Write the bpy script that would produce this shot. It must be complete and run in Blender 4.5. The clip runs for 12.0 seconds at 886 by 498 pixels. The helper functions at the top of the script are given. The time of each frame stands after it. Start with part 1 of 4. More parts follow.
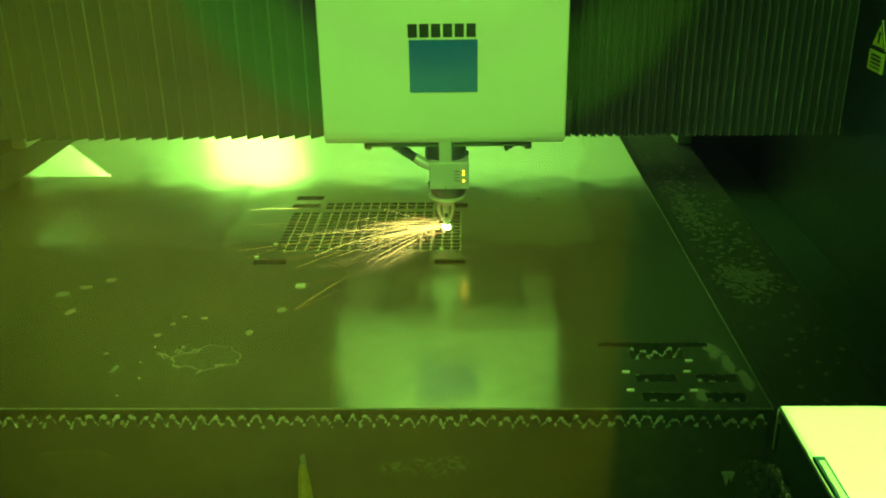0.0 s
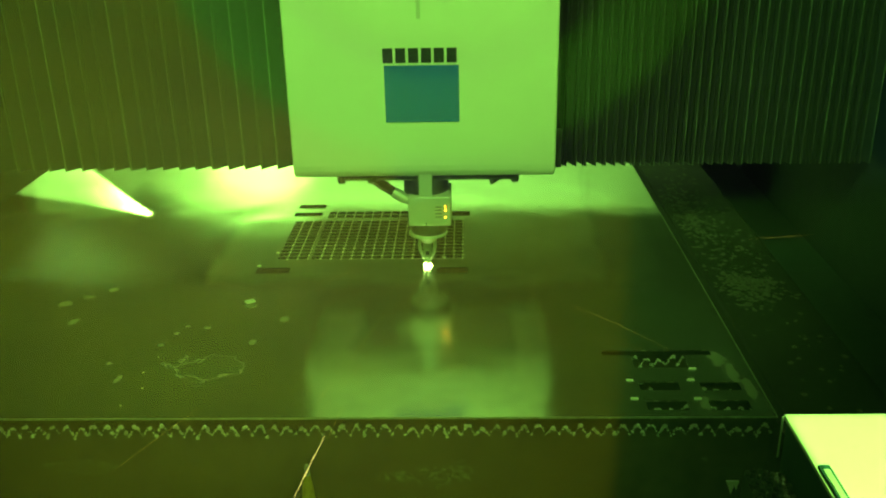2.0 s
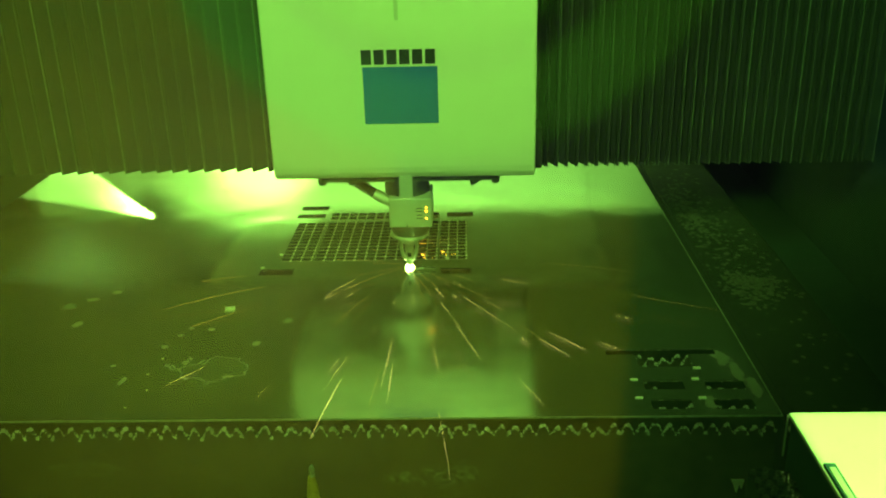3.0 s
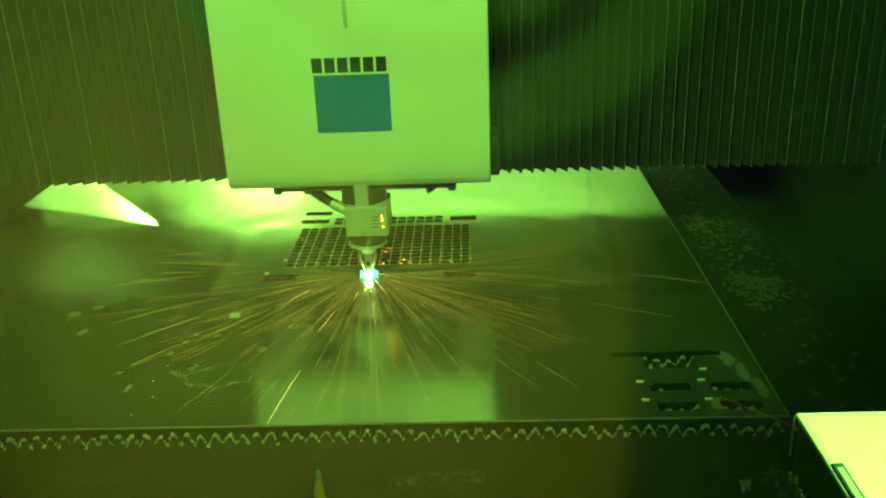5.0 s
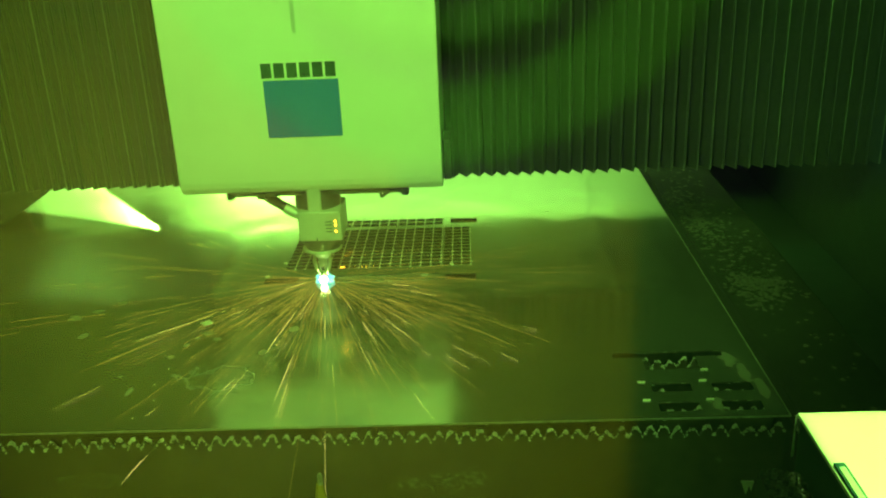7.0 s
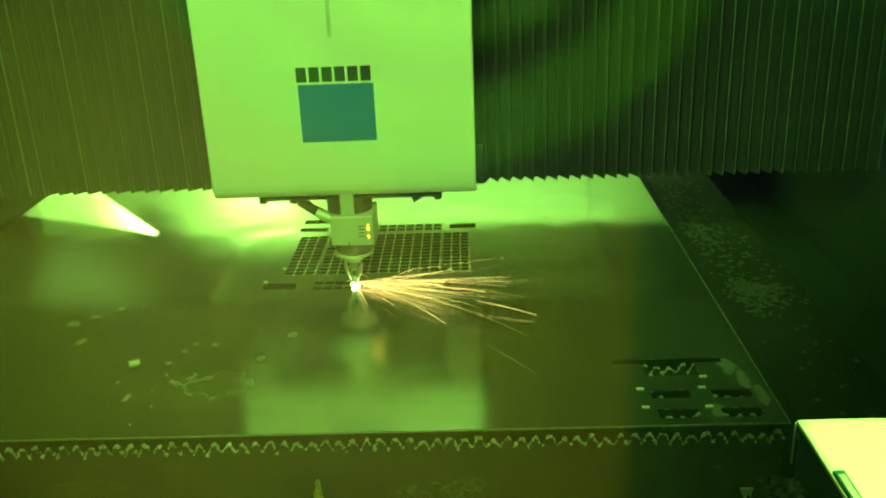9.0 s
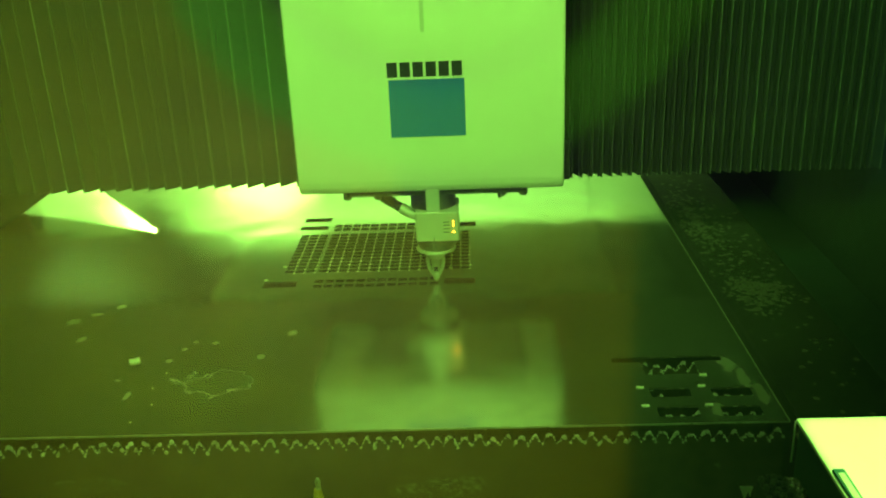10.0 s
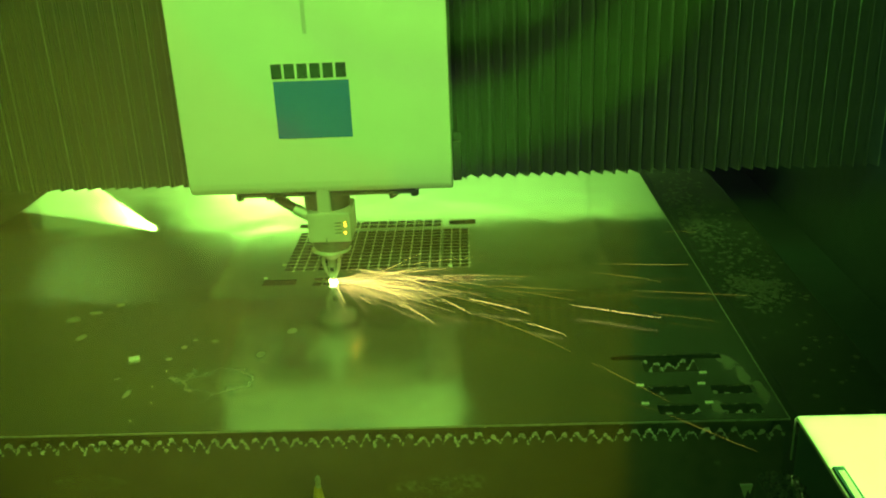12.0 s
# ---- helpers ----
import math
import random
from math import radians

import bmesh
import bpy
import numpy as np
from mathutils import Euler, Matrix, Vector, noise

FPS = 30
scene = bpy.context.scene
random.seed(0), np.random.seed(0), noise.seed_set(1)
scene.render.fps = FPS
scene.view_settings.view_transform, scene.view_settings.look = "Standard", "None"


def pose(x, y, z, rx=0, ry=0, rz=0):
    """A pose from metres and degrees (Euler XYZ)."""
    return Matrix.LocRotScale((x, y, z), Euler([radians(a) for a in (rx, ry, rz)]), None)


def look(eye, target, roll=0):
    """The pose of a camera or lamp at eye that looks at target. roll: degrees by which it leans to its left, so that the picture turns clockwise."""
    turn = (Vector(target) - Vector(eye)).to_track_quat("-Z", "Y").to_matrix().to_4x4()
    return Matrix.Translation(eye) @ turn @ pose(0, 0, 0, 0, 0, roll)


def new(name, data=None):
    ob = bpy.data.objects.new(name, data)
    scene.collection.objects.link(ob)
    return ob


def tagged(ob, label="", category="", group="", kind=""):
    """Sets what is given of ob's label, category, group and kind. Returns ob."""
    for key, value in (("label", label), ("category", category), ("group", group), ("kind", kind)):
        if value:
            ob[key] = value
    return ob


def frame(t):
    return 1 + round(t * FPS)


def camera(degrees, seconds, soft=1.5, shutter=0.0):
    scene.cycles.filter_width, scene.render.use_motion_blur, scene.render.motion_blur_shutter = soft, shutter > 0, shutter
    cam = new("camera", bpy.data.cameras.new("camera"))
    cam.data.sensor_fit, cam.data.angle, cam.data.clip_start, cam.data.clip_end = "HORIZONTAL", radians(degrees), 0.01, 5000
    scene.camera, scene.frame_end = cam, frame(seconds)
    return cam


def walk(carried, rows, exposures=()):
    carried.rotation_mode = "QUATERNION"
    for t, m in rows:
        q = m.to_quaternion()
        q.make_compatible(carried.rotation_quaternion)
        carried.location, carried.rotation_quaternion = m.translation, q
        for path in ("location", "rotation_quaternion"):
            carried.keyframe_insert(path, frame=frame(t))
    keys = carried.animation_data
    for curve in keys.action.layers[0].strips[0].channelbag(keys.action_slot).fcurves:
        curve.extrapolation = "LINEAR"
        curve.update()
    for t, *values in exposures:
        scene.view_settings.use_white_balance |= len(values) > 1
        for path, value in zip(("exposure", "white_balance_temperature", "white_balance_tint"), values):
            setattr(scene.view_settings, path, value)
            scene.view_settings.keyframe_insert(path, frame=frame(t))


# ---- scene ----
cam = camera(52.0, 12.0, soft=2.0)
PATH = [
    (0, (0.005, -0.001, 1.6), (-0.047, 1.841, 0.822), -0.9),
    (0.5, (0.003, -0.001, 1.6), (-0.047, 1.841, 0.822), -0.9),
    (1, (0.002, -0.002, 1.601), (-0.048, 1.843, 0.831), -0.9),
    (1.5, (0.003, 0.001, 1.602), (-0.048, 1.85, 0.84), -1.1),
    (2, (0.001, 0.0, 1.604), (-0.052, 1.847, 0.839), -1.1),
    (2.5, (0.0, 0.0, 1.602), (-0.054, 1.85, 0.844), -1.2),
    (3, (0.0, -0.001, 1.601), (-0.059, 1.848, 0.841), -1.5),
    (5, (-0.002, -0.001, 1.601), (-0.067, 1.851, 0.849), -2.2),
    (5.5, (0.0, 0.0, 1.601), (-0.066, 1.853, 0.851), -2.1),
    (6, (0.001, -0.001, 1.604), (-0.06, 1.852, 0.851), -2.0),
    (6.5, (0.0, 0.001, 1.601), (-0.06, 1.853, 0.849), -2.0),
    (7, (-0.002, -0.002, 1.598), (-0.068, 1.853, 0.854), -2.5),
    (9, (-0.002, 0.001, 1.6), (-0.065, 1.86, 0.864), -2.4),
    (9.5, (-0.002, 0.003, 1.602), (-0.065, 1.86, 0.862), -2.5),
    (10, (0.0, 0.001, 1.6), (-0.066, 1.858, 0.861), -2.4),
    (10.5, (-0.001, 0.001, 1.6), (-0.065, 1.858, 0.861), -2.4),
    (11, (-0.002, 0.001, 1.6), (-0.065, 1.857, 0.859), -2.4),
    (11.5, (-0.001, 0.001, 1.6), (-0.066, 1.857, 0.858), -2.4),
    (12, (-0.002, 0.002, 1.6), (-0.065, 1.857, 0.856), -2.4),
]
walk(cam, [(t, look(eye, target, roll)) for t, eye, target, roll in PATH],
     exposures=[(0, -0.04), (1.5, -0.09), (2.5, -0.14), (5.5, -0.12), (6.2, -0.05), (7, 0.06), (9.5, 0.08), (12, 0.04)])

# ---- world and lights ----
world = bpy.data.worlds.new("workshop")
scene.world = world
world.use_nodes = True
# teal background, set for the faint veil mirrored at the window's right
world.node_tree.nodes["Background"].inputs[0].default_value = (0.12, 0.40, 0.28, 1)
world.node_tree.nodes["Background"].inputs[1].default_value = 0.32


def lamp(name, kind, m, watts, colour, size=0.5, size_y=0.0, cone=60.0, blend=0.2):
    data = bpy.data.lights.new(name, kind)
    data.energy, data.color = watts, colour
    if kind == "AREA":
        data.shape, data.size, data.size_y = "RECTANGLE", size, size_y or size
    if kind == "SPOT":
        data.shadow_soft_size, data.spot_size, data.spot_blend = size, radians(cone), blend
    ob = new(name, data)
    ob.matrix_world = m
    return ob


# unseen lights added to the cabin: over the window, over the far end of the table, low at the back, at the side wall
lamp("front_work_lamp", "SPOT", look((-0.12, 0.40, 2.34), (-0.27, 1.6, 1.15)), 106, (1.0, 0.97, 0.86), 0.12, cone=64, blend=0.6)
lamp("rear_flood_lamp", "AREA", look((-0.3, 3.3, 2.30), (-0.3, 4.4, 1.2)), 52, (1.0, 0.98, 0.9), 1.2, 0.2)
lamp("rear_corner_lamp", "SPOT", look((-0.55, 3.5, 2.2), (-1.13, 4.5, 1.50)), 1400, (1.0, 0.97, 0.9), 0.05, cone=30, blend=0.9)
BACK_LAMP = Vector((-1.19, 3.38, 1.41))
lamp("back_spot_lamp", "SPOT", look(BACK_LAMP, (-1.02, 2.12, 0.9)), 3000, (1.0, 0.97, 0.9), 0.0004, cone=36, blend=0.05)
lamp("rear_strip_lamp", "AREA", look((-0.33, 3.44, 1.52), (-0.33, 2.0, 0.9)), 1.6, (1.0, 0.98, 0.9), 1.8, 0.15)
# added fill for the sign and right wall, then one for the box top
lamp("side_wall_lamp", "SPOT", look((0.30, 0.60, 2.30), (0.84, 1.86, 1.20)), 62, (0.80, 1.0, 0.92), 0.05, cone=27, blend=0.8)
BOX_LAMP = Vector((0.68, 0.60, 2.25))
lamp("box_spot_lamp", "SPOT", look(BOX_LAMP, (0.66, 0.82, 0.9)), 350, (1.0, 0.97, 0.84), 0.001, cone=50, blend=0.5)
# light added outside the cabin for the unseen walls, which the window mirrors faintly
lamp("workshop_lamp", "AREA", look((-0.56, -0.7, 0.85), (-0.30, -1.6, 0.72)), 47, (1.0, 0.95, 0.8), 0.8, 0.8)


# ---- materials ----
def material(name, colour, rough=0.5, metal=0.0, vary=0.25, scale=30.0, bump=0.0, glow=0.0, spec=0.5):
    m = bpy.data.materials.new(name)
    m.use_nodes = True
    nt = m.node_tree
    p = nt.nodes["Principled BSDF"]
    p.inputs["Base Color"].default_value = (*colour, 1)
    p.inputs["Roughness"].default_value = rough
    p.inputs["Metallic"].default_value = metal
    p.inputs["Specular IOR Level"].default_value = spec
    if glow:
        p.inputs["Emission Color"].default_value = (*colour, 1)
        p.inputs["Emission Strength"].default_value = glow
        return m
    tc = nt.nodes.new("ShaderNodeTexCoord")
    fine, wide = nt.nodes.new("ShaderNodeTexNoise"), nt.nodes.new("ShaderNodeTexNoise")
    fine.inputs["Scale"].default_value, wide.inputs["Scale"].default_value = scale * 8, scale
    fine.inputs["Detail"].default_value, wide.inputs["Detail"].default_value = 4, 6
    add = nt.nodes.new("ShaderNodeMath")
    add.operation = "ADD"
    ramp = nt.nodes.new("ShaderNodeMapRange")
    ramp.inputs[1].default_value, ramp.inputs[2].default_value = 0.7, 1.3
    ramp.inputs[3].default_value, ramp.inputs[4].default_value = 1 - vary, 1 + vary
    mul = nt.nodes.new("ShaderNodeMix")
    mul.data_type, mul.blend_type = "RGBA", "MULTIPLY"
    mul.inputs[0].default_value = 1
    mul.inputs[6].default_value = (*colour, 1)
    for tex in (fine, wide):
        nt.links.new(tc.outputs["Object"], tex.inputs["Vector"])
    nt.links.new(fine.outputs[0], add.inputs[0])
    nt.links.new(wide.outputs[0], add.inputs[1])
    nt.links.new(add.outputs[0], ramp.inputs[0])
    nt.links.new(ramp.outputs[0], mul.inputs[7])
    nt.links.new(mul.outputs[2], p.inputs["Base Color"])
    r = nt.nodes.new("ShaderNodeMapRange")
    r.inputs[1].default_value, r.inputs[2].default_value = 0.3, 0.7
    r.inputs[3].default_value, r.inputs[4].default_value = max(0.02, rough * 0.85), min(1, rough * 1.15)
    nt.links.new(wide.outputs[0], r.inputs[0])
    nt.links.new(r.outputs[0], p.inputs["Roughness"])
    if bump:
        b = nt.nodes.new("ShaderNodeBump")
        b.inputs["Strength"].default_value, b.inputs["Distance"].default_value = bump, 0.002
        nt.links.new(fine.outputs[0], b.inputs["Height"])
        nt.links.new(b.outputs[0], p.inputs["Normal"])
    return m


M_WHITE = material("white_enamel", (0.78, 0.80, 0.76), 0.35, vary=0.03, scale=5)
M_WALL = material("white_cabin_paint", (0.72, 0.75, 0.70), 0.5, vary=0.06, scale=3)
M_DARKWALL = material("dark_cabin_paint", (0.016, 0.03, 0.028), 0.55, vary=0.4, scale=4, bump=0.1)
M_BELLOWS = material("black_bellows_fabric", (0.048, 0.052, 0.048), 0.38, vary=0.2, scale=12, bump=0.15)
M_SEAM = material("worn_fold_edge", (0.18, 0.21, 0.17), 0.6, vary=0.6, scale=6)


def worn_unevenly(m):
    """Some edges are worn pale, others hardly at all."""
    nt = m.node_tree
    p = nt.nodes["Principled BSDF"]
    old = p.inputs["Base Color"].links[0].from_socket
    info, power, mix = nt.nodes.new("ShaderNodeObjectInfo"), nt.nodes.new("ShaderNodeMath"), nt.nodes.new("ShaderNodeMix")
    power.operation = "POWER"
    power.inputs[1].default_value = 2.5
    mix.data_type = "RGBA"
    mix.inputs[6].default_value = (0.075, 0.08, 0.075, 1)
    nt.links.new(info.outputs["Random"], power.inputs[0])
    nt.links.new(power.outputs[0], mix.inputs[0])
    nt.links.new(old, mix.inputs[7])
    nt.links.new(mix.outputs[2], p.inputs["Base Color"])


worn_unevenly(M_SEAM)
# tones for the beam's underside: its bounce light is put into the colour
M_UNDER_LIT = material("underside_lit_tone", (0.50, 0.50, 0.44), 0.55, vary=0.12, scale=4)
M_UNDER_DIM = material("underside_dim_tone", (0.17, 0.20, 0.17), 0.55, vary=0.12, scale=4)
M_BEAM = material("grey_beam_paint", (0.085, 0.09, 0.085), 0.5, vary=0.15, scale=6)
M_BLUE = material("blue_badge", (0.012, 0.13, 0.62), 0.35, vary=0.05, scale=20)
M_INK = material("dark_ink", (0.02, 0.025, 0.03), 0.5, vary=0.1, scale=20)
M_STEEL = material("brushed_steel", (0.55, 0.56, 0.55), 0.28, 1.0, vary=0.12, scale=40)
M_DARKSTEEL = material("dark_steel", (0.16, 0.16, 0.15), 0.4, 0.8, vary=0.3, scale=30, bump=0.2)
M_HEADGREY = material("light_grey_anodised", (0.58, 0.60, 0.57), 0.4, 0.2, vary=0.06, scale=20)
M_RUBBER = material("black_rubber", (0.03, 0.03, 0.03), 0.55, vary=0.3, scale=40)
M_SLAT = material("scorched_slat_steel", (0.07, 0.06, 0.045), 0.6, 0.3, vary=0.3, scale=5, bump=0.15)
M_SLAG = material("slag_crust", (0.5, 0.5, 0.46), 0.35, 0.6, vary=0.5, scale=90, bump=0.6)
M_BRASS = material("ochre_stick", (0.55, 0.36, 0.06), 0.5, 0.1, vary=0.3, scale=60, bump=0.2)
M_EDGE = material("burred_edge", (0.32, 0.33, 0.30), 0.55, 0.5, vary=0.5, scale=60)
M_BRIGHT = material("freshly_cut_metal", (0.75, 0.76, 0.72), 0.45, 0.15, vary=0.1, scale=80)
M_SATIN = material("satin_aluminium", (0.66, 0.68, 0.64), 0.38, 0.35, vary=0.12, scale=50)
M_BURR = material("dross_burr", (0.42, 0.42, 0.38), 0.5, 0.2, vary=0.5, scale=120)
M_DUST = material("dusty_rail", (0.014, 0.015, 0.012), 0.85, vary=0.7, scale=10, bump=0.6)
M_FLAKE = material("pale_slag_dust", (0.085, 0.085, 0.07), 0.7, vary=0.6, scale=60, bump=0.5)
M_CONCRETE = material("concrete", (0.22, 0.22, 0.21), 0.8, vary=0.3, scale=4, bump=0.3)
M_YELLOW = material("warning_yellow", (0.90, 0.85, 0.04), 0.45, vary=0.05, scale=40)
# colours of unseen surfaces, chosen for the veil that the window mirrors
M_VEIL_OLIVE = material("olive_veil_tone", (0.36, 0.50, 0.016), 0.7, vary=0.25, scale=1.2)
M_VEIL_GREEN = material("green_veil_tone", (0.13, 0.66, 0.03), 0.7, vary=0.25, scale=1.5)
M_VEIL_DIM = material("dark_green_veil_tone", (0.05, 0.22, 0.02), 0.7, vary=0.25, scale=1.5)
M_PANEL = material("grey_panel_paint", (0.48, 0.50, 0.47), 0.5, vary=0.1, scale=3)
M_TEAL = material("teal_paint", (0.02, 0.09, 0.12), 0.4, vary=0.15, scale=10)
M_LED = material("amber_led", (1.0, 0.10, 0.02), glow=80)
M_SPARK = material("hot_spark", (1.0, 0.31, 0.55), glow=9)
M_EMBER = material("cooling_spark", (1.0, 0.33, 0.26), glow=0.95)
M_DRIP = material("glowing_melt_drops", (1.0, 0.22, 0.10), glow=9)
M_ARC = material("white_hot_melt", (1.0, 0.62, 0.9), glow=60)
M_PLASMA = material("blue_white_plasma", (0.12, 0.22, 1.0), glow=7)
M_LAMP = material("lamp_diffuser", (1.0, 0.97, 0.88), glow=25)


def pane_material():
    m = bpy.data.materials.new("green_laser_glass")
    m.use_nodes = True
    nt = m.node_tree
    out = nt.nodes["Material Output"]
    nt.nodes.remove(nt.nodes["Principled BSDF"])
    clear, gloss, mix = nt.nodes.new("ShaderNodeBsdfTransparent"), nt.nodes.new("ShaderNodeBsdfGlossy"), nt.nodes.new("ShaderNodeMixShader")
    clear.inputs[0].default_value = (0.35, 0.97, 0.13, 1)
    gloss.inputs["Roughness"].default_value = 0.07
    mix.inputs[0].default_value = 0.05
    nt.links.new(clear.outputs[0], mix.inputs[1])
    nt.links.new(gloss.outputs[0], mix.inputs[2])
    nt.links.new(mix.outputs[0], out.inputs[0])
    return m


M_PANE = pane_material()


def print_mask(nt, tc, warp, prints, upright=False):
    """Irregular spots and rings at given places of a surface, as a grey mask."""
    mask = None
    for x, y, a, b, hollow in prints:
        off = nt.nodes.new("ShaderNodeVectorMath")
        off.operation = "SUBTRACT"
        off.inputs[1].default_value = (x, 0, y) if upright else (x, y, 0)
        fit = nt.nodes.new("ShaderNodeVectorMath")
        fit.operation = "MULTIPLY"
        fit.inputs[1].default_value = (1 / a, 0, 1 / b) if upright else (1 / a, 1 / b, 0)
        size = nt.nodes.new("ShaderNodeVectorMath")
        size.operation = "LENGTH"
        nt.links.new(tc.outputs["Object"], off.inputs[0])
        nt.links.new(off.outputs[0], fit.inputs[0])
        nt.links.new(fit.outputs[0], size.inputs[0])
        wob = nt.nodes.new("ShaderNodeMath")
        wob.operation = "MULTIPLY_ADD"
        wob.inputs[1].default_value = 2.2
        nt.links.new(warp.outputs[0], wob.inputs[0])
        nt.links.new(size.outputs["Value"], wob.inputs[2])
        ramp = nt.nodes.new("ShaderNodeValToRGB")
        e = ramp.color_ramp.elements
        e[0].position, e[0].color = 0.0, (0.12 if hollow else 1,) * 3 + (1,)
        e[1].position, e[1].color = 1.0, (0, 0, 0, 1)
        half = nt.nodes.new("ShaderNodeMath")
        half.operation = "MULTIPLY_ADD"
        half.inputs[1].default_value, half.inputs[2].default_value = 0.45, -0.18
        nt.links.new(wob.outputs[0], half.inputs[0])
        if hollow:
            for pos, v in ((0.56, 0.12), (0.68, 0.8), (0.76, 0.0)):
                e.new(pos).color = (v, v, v, 1)
        else:
            for pos, v in ((0.52, 1.0), (0.74, 0.0)):
                e.new(pos).color = (v, v, v, 1)
        nt.links.new(half.outputs[0], ramp.inputs[0])
        if mask is None:
            mask = ramp.outputs[0]
        else:
            top = nt.nodes.new("ShaderNodeMath")
            top.operation = "MAXIMUM"
            nt.links.new(mask, top.inputs[0])
            nt.links.new(ramp.outputs[0], top.inputs[1])
            mask = top.outputs[0]
    return mask


def sheet_material():
    """Cold-rolled sheet: low gloss blur, smears, and dried oil prints with a shape of their own."""
    m = material("bright_sheet_steel", (0.44, 0.45, 0.44), 0.165, 1.0, vary=0.10, scale=5)
    nt = m.node_tree
    p = nt.nodes["Principled BSDF"]
    tc = nt.nodes.new("ShaderNodeTexCoord")
    warp = nt.nodes.new("ShaderNodeTexNoise")
    warp.inputs["Scale"].default_value, warp.inputs["Detail"].default_value = 26, 5
    nt.links.new(tc.outputs["Object"], warp.inputs["Vector"])
    # centre x, y, half-width, half-depth, hollow
    prints = [(-0.404, 1.227, 0.062, 0.050, 1), (-0.500, 1.301, 0.012, 0.012, 0), (-0.486, 1.34, 0.010, 0.010, 0),
              (-0.474, 1.365, 0.011, 0.009, 0), (-0.438, 1.36, 0.012, 0.009, 0), (-0.351, 1.309, 0.009, 0.015, 0),
              (-0.678, 1.385, 0.013, 0.016, 0), (-0.722, 1.455, 0.018, 0.016, 0), (-0.69, 1.485, 0.02, 0.012, 0),
              (-0.655, 1.515, 0.012, 0.012, 0), (-0.533, 1.193, 0.011, 0.026, 0), (-0.562, 1.240, 0.014, 0.010, 0),
              (-0.314, 1.39, 0.012, 0.016, 0), (0.386, 1.243, 0.018, 0.040, 0), (0.399, 1.205, 0.017, 0.045, 0), (0.412, 1.160, 0.011, 0.055, 0), (0.342, 1.115, 0.02, 0.03, 0)]
    mask = print_mask(nt, tc, warp, prints)
    wave = nt.nodes.new("ShaderNodeTexNoise")
    wave.inputs["Scale"].default_value, wave.inputs["Detail"].default_value = 7, 1
    dent = nt.nodes.new("ShaderNodeBump")
    dent.inputs["Strength"].default_value, dent.inputs["Distance"].default_value = 0.6, 0.004
    nt.links.new(tc.outputs["Object"], wave.inputs["Vector"])
    nt.links.new(wave.outputs[0], dent.inputs["Height"])
    nt.links.new(dent.outputs[0], p.inputs["Normal"])
    dull = nt.nodes.new("ShaderNodeBsdfDiffuse")
    dull.inputs[0].default_value = (0.42, 0.42, 0.36, 1)
    amount = nt.nodes.new("ShaderNodeMath")
    amount.operation = "MULTIPLY_ADD"
    amount.inputs[1].default_value, amount.inputs[2].default_value = 0.34, 0.06
    nt.links.new(mask, amount.inputs[0])
    mix = nt.nodes.new("ShaderNodeMixShader")
    nt.links.new(amount.outputs[0], mix.inputs[0])
    nt.links.new(p.outputs[0], mix.inputs[1])
    nt.links.new(dull.outputs[0], mix.inputs[2])
    nt.links.new(mix.outputs[0], nt.nodes["Material Output"].inputs[0])
    return m


M_SHEET = sheet_material()


def stained_slat():
    m = material("stained_slat_steel", (0.07, 0.06, 0.045), 0.6, 0.3, vary=0.3, scale=5, bump=0.15)
    nt = m.node_tree
    p = nt.nodes["Principled BSDF"]
    tc = nt.nodes.new("ShaderNodeTexCoord")
    warp = nt.nodes.new("ShaderNodeTexNoise")
    warp.inputs["Scale"].default_value, warp.inputs["Detail"].default_value = 40, 5
    nt.links.new(tc.outputs["Object"], warp.inputs["Vector"])
    mask = print_mask(nt, tc, warp, [(-0.035, 0.816, 0.075, 0.024, 0), (-0.09, 0.812, 0.04, 0.014, 0), (0.335, 0.842, 0.012, 0.009, 0), (-0.55, 0.83, 0.05, 0.012, 1)], True)
    old = p.inputs["Base Color"].links[0].from_socket
    mix = nt.nodes.new("ShaderNodeMix")
    mix.data_type = "RGBA"
    mix.inputs[7].default_value = (0.16, 0.16, 0.13, 1)
    half = nt.nodes.new("ShaderNodeMath")
    half.operation = "MULTIPLY"
    flecks = nt.nodes.new("ShaderNodeTexNoise")
    flecks.inputs["Scale"].default_value, flecks.inputs["Detail"].default_value = 170, 3
    spread = nt.nodes.new("ShaderNodeMapRange")
    spread.inputs[1].default_value, spread.inputs[2].default_value = 0.42, 0.62
    nt.links.new(tc.outputs["Object"], flecks.inputs["Vector"])
    nt.links.new(flecks.outputs[0], spread.inputs[0])
    nt.links.new(spread.outputs[0], half.inputs[1])
    nt.links.new(mask, half.inputs[0])
    nt.links.new(half.outputs[0], mix.inputs[0])
    nt.links.new(old, mix.inputs[6])
    nt.links.new(mix.outputs[2], p.inputs["Base Color"])
    return m


M_FRONTSLAT = stained_slat()


# ---- mesh helpers ----
def box(bm, x0, x1, y0, y1, z0, z1):
    v = [bm.verts.new((x, y, z)) for x in (x0, x1) for y in (y0, y1) for z in (z0, z1)]
    for q in ((0, 1, 3, 2), (4, 6, 7, 5), (0, 4, 5, 1), (2, 3, 7, 6), (0, 2, 6, 4), (1, 5, 7, 3)):
        bm.faces.new([v[i] for i in q])
    return v


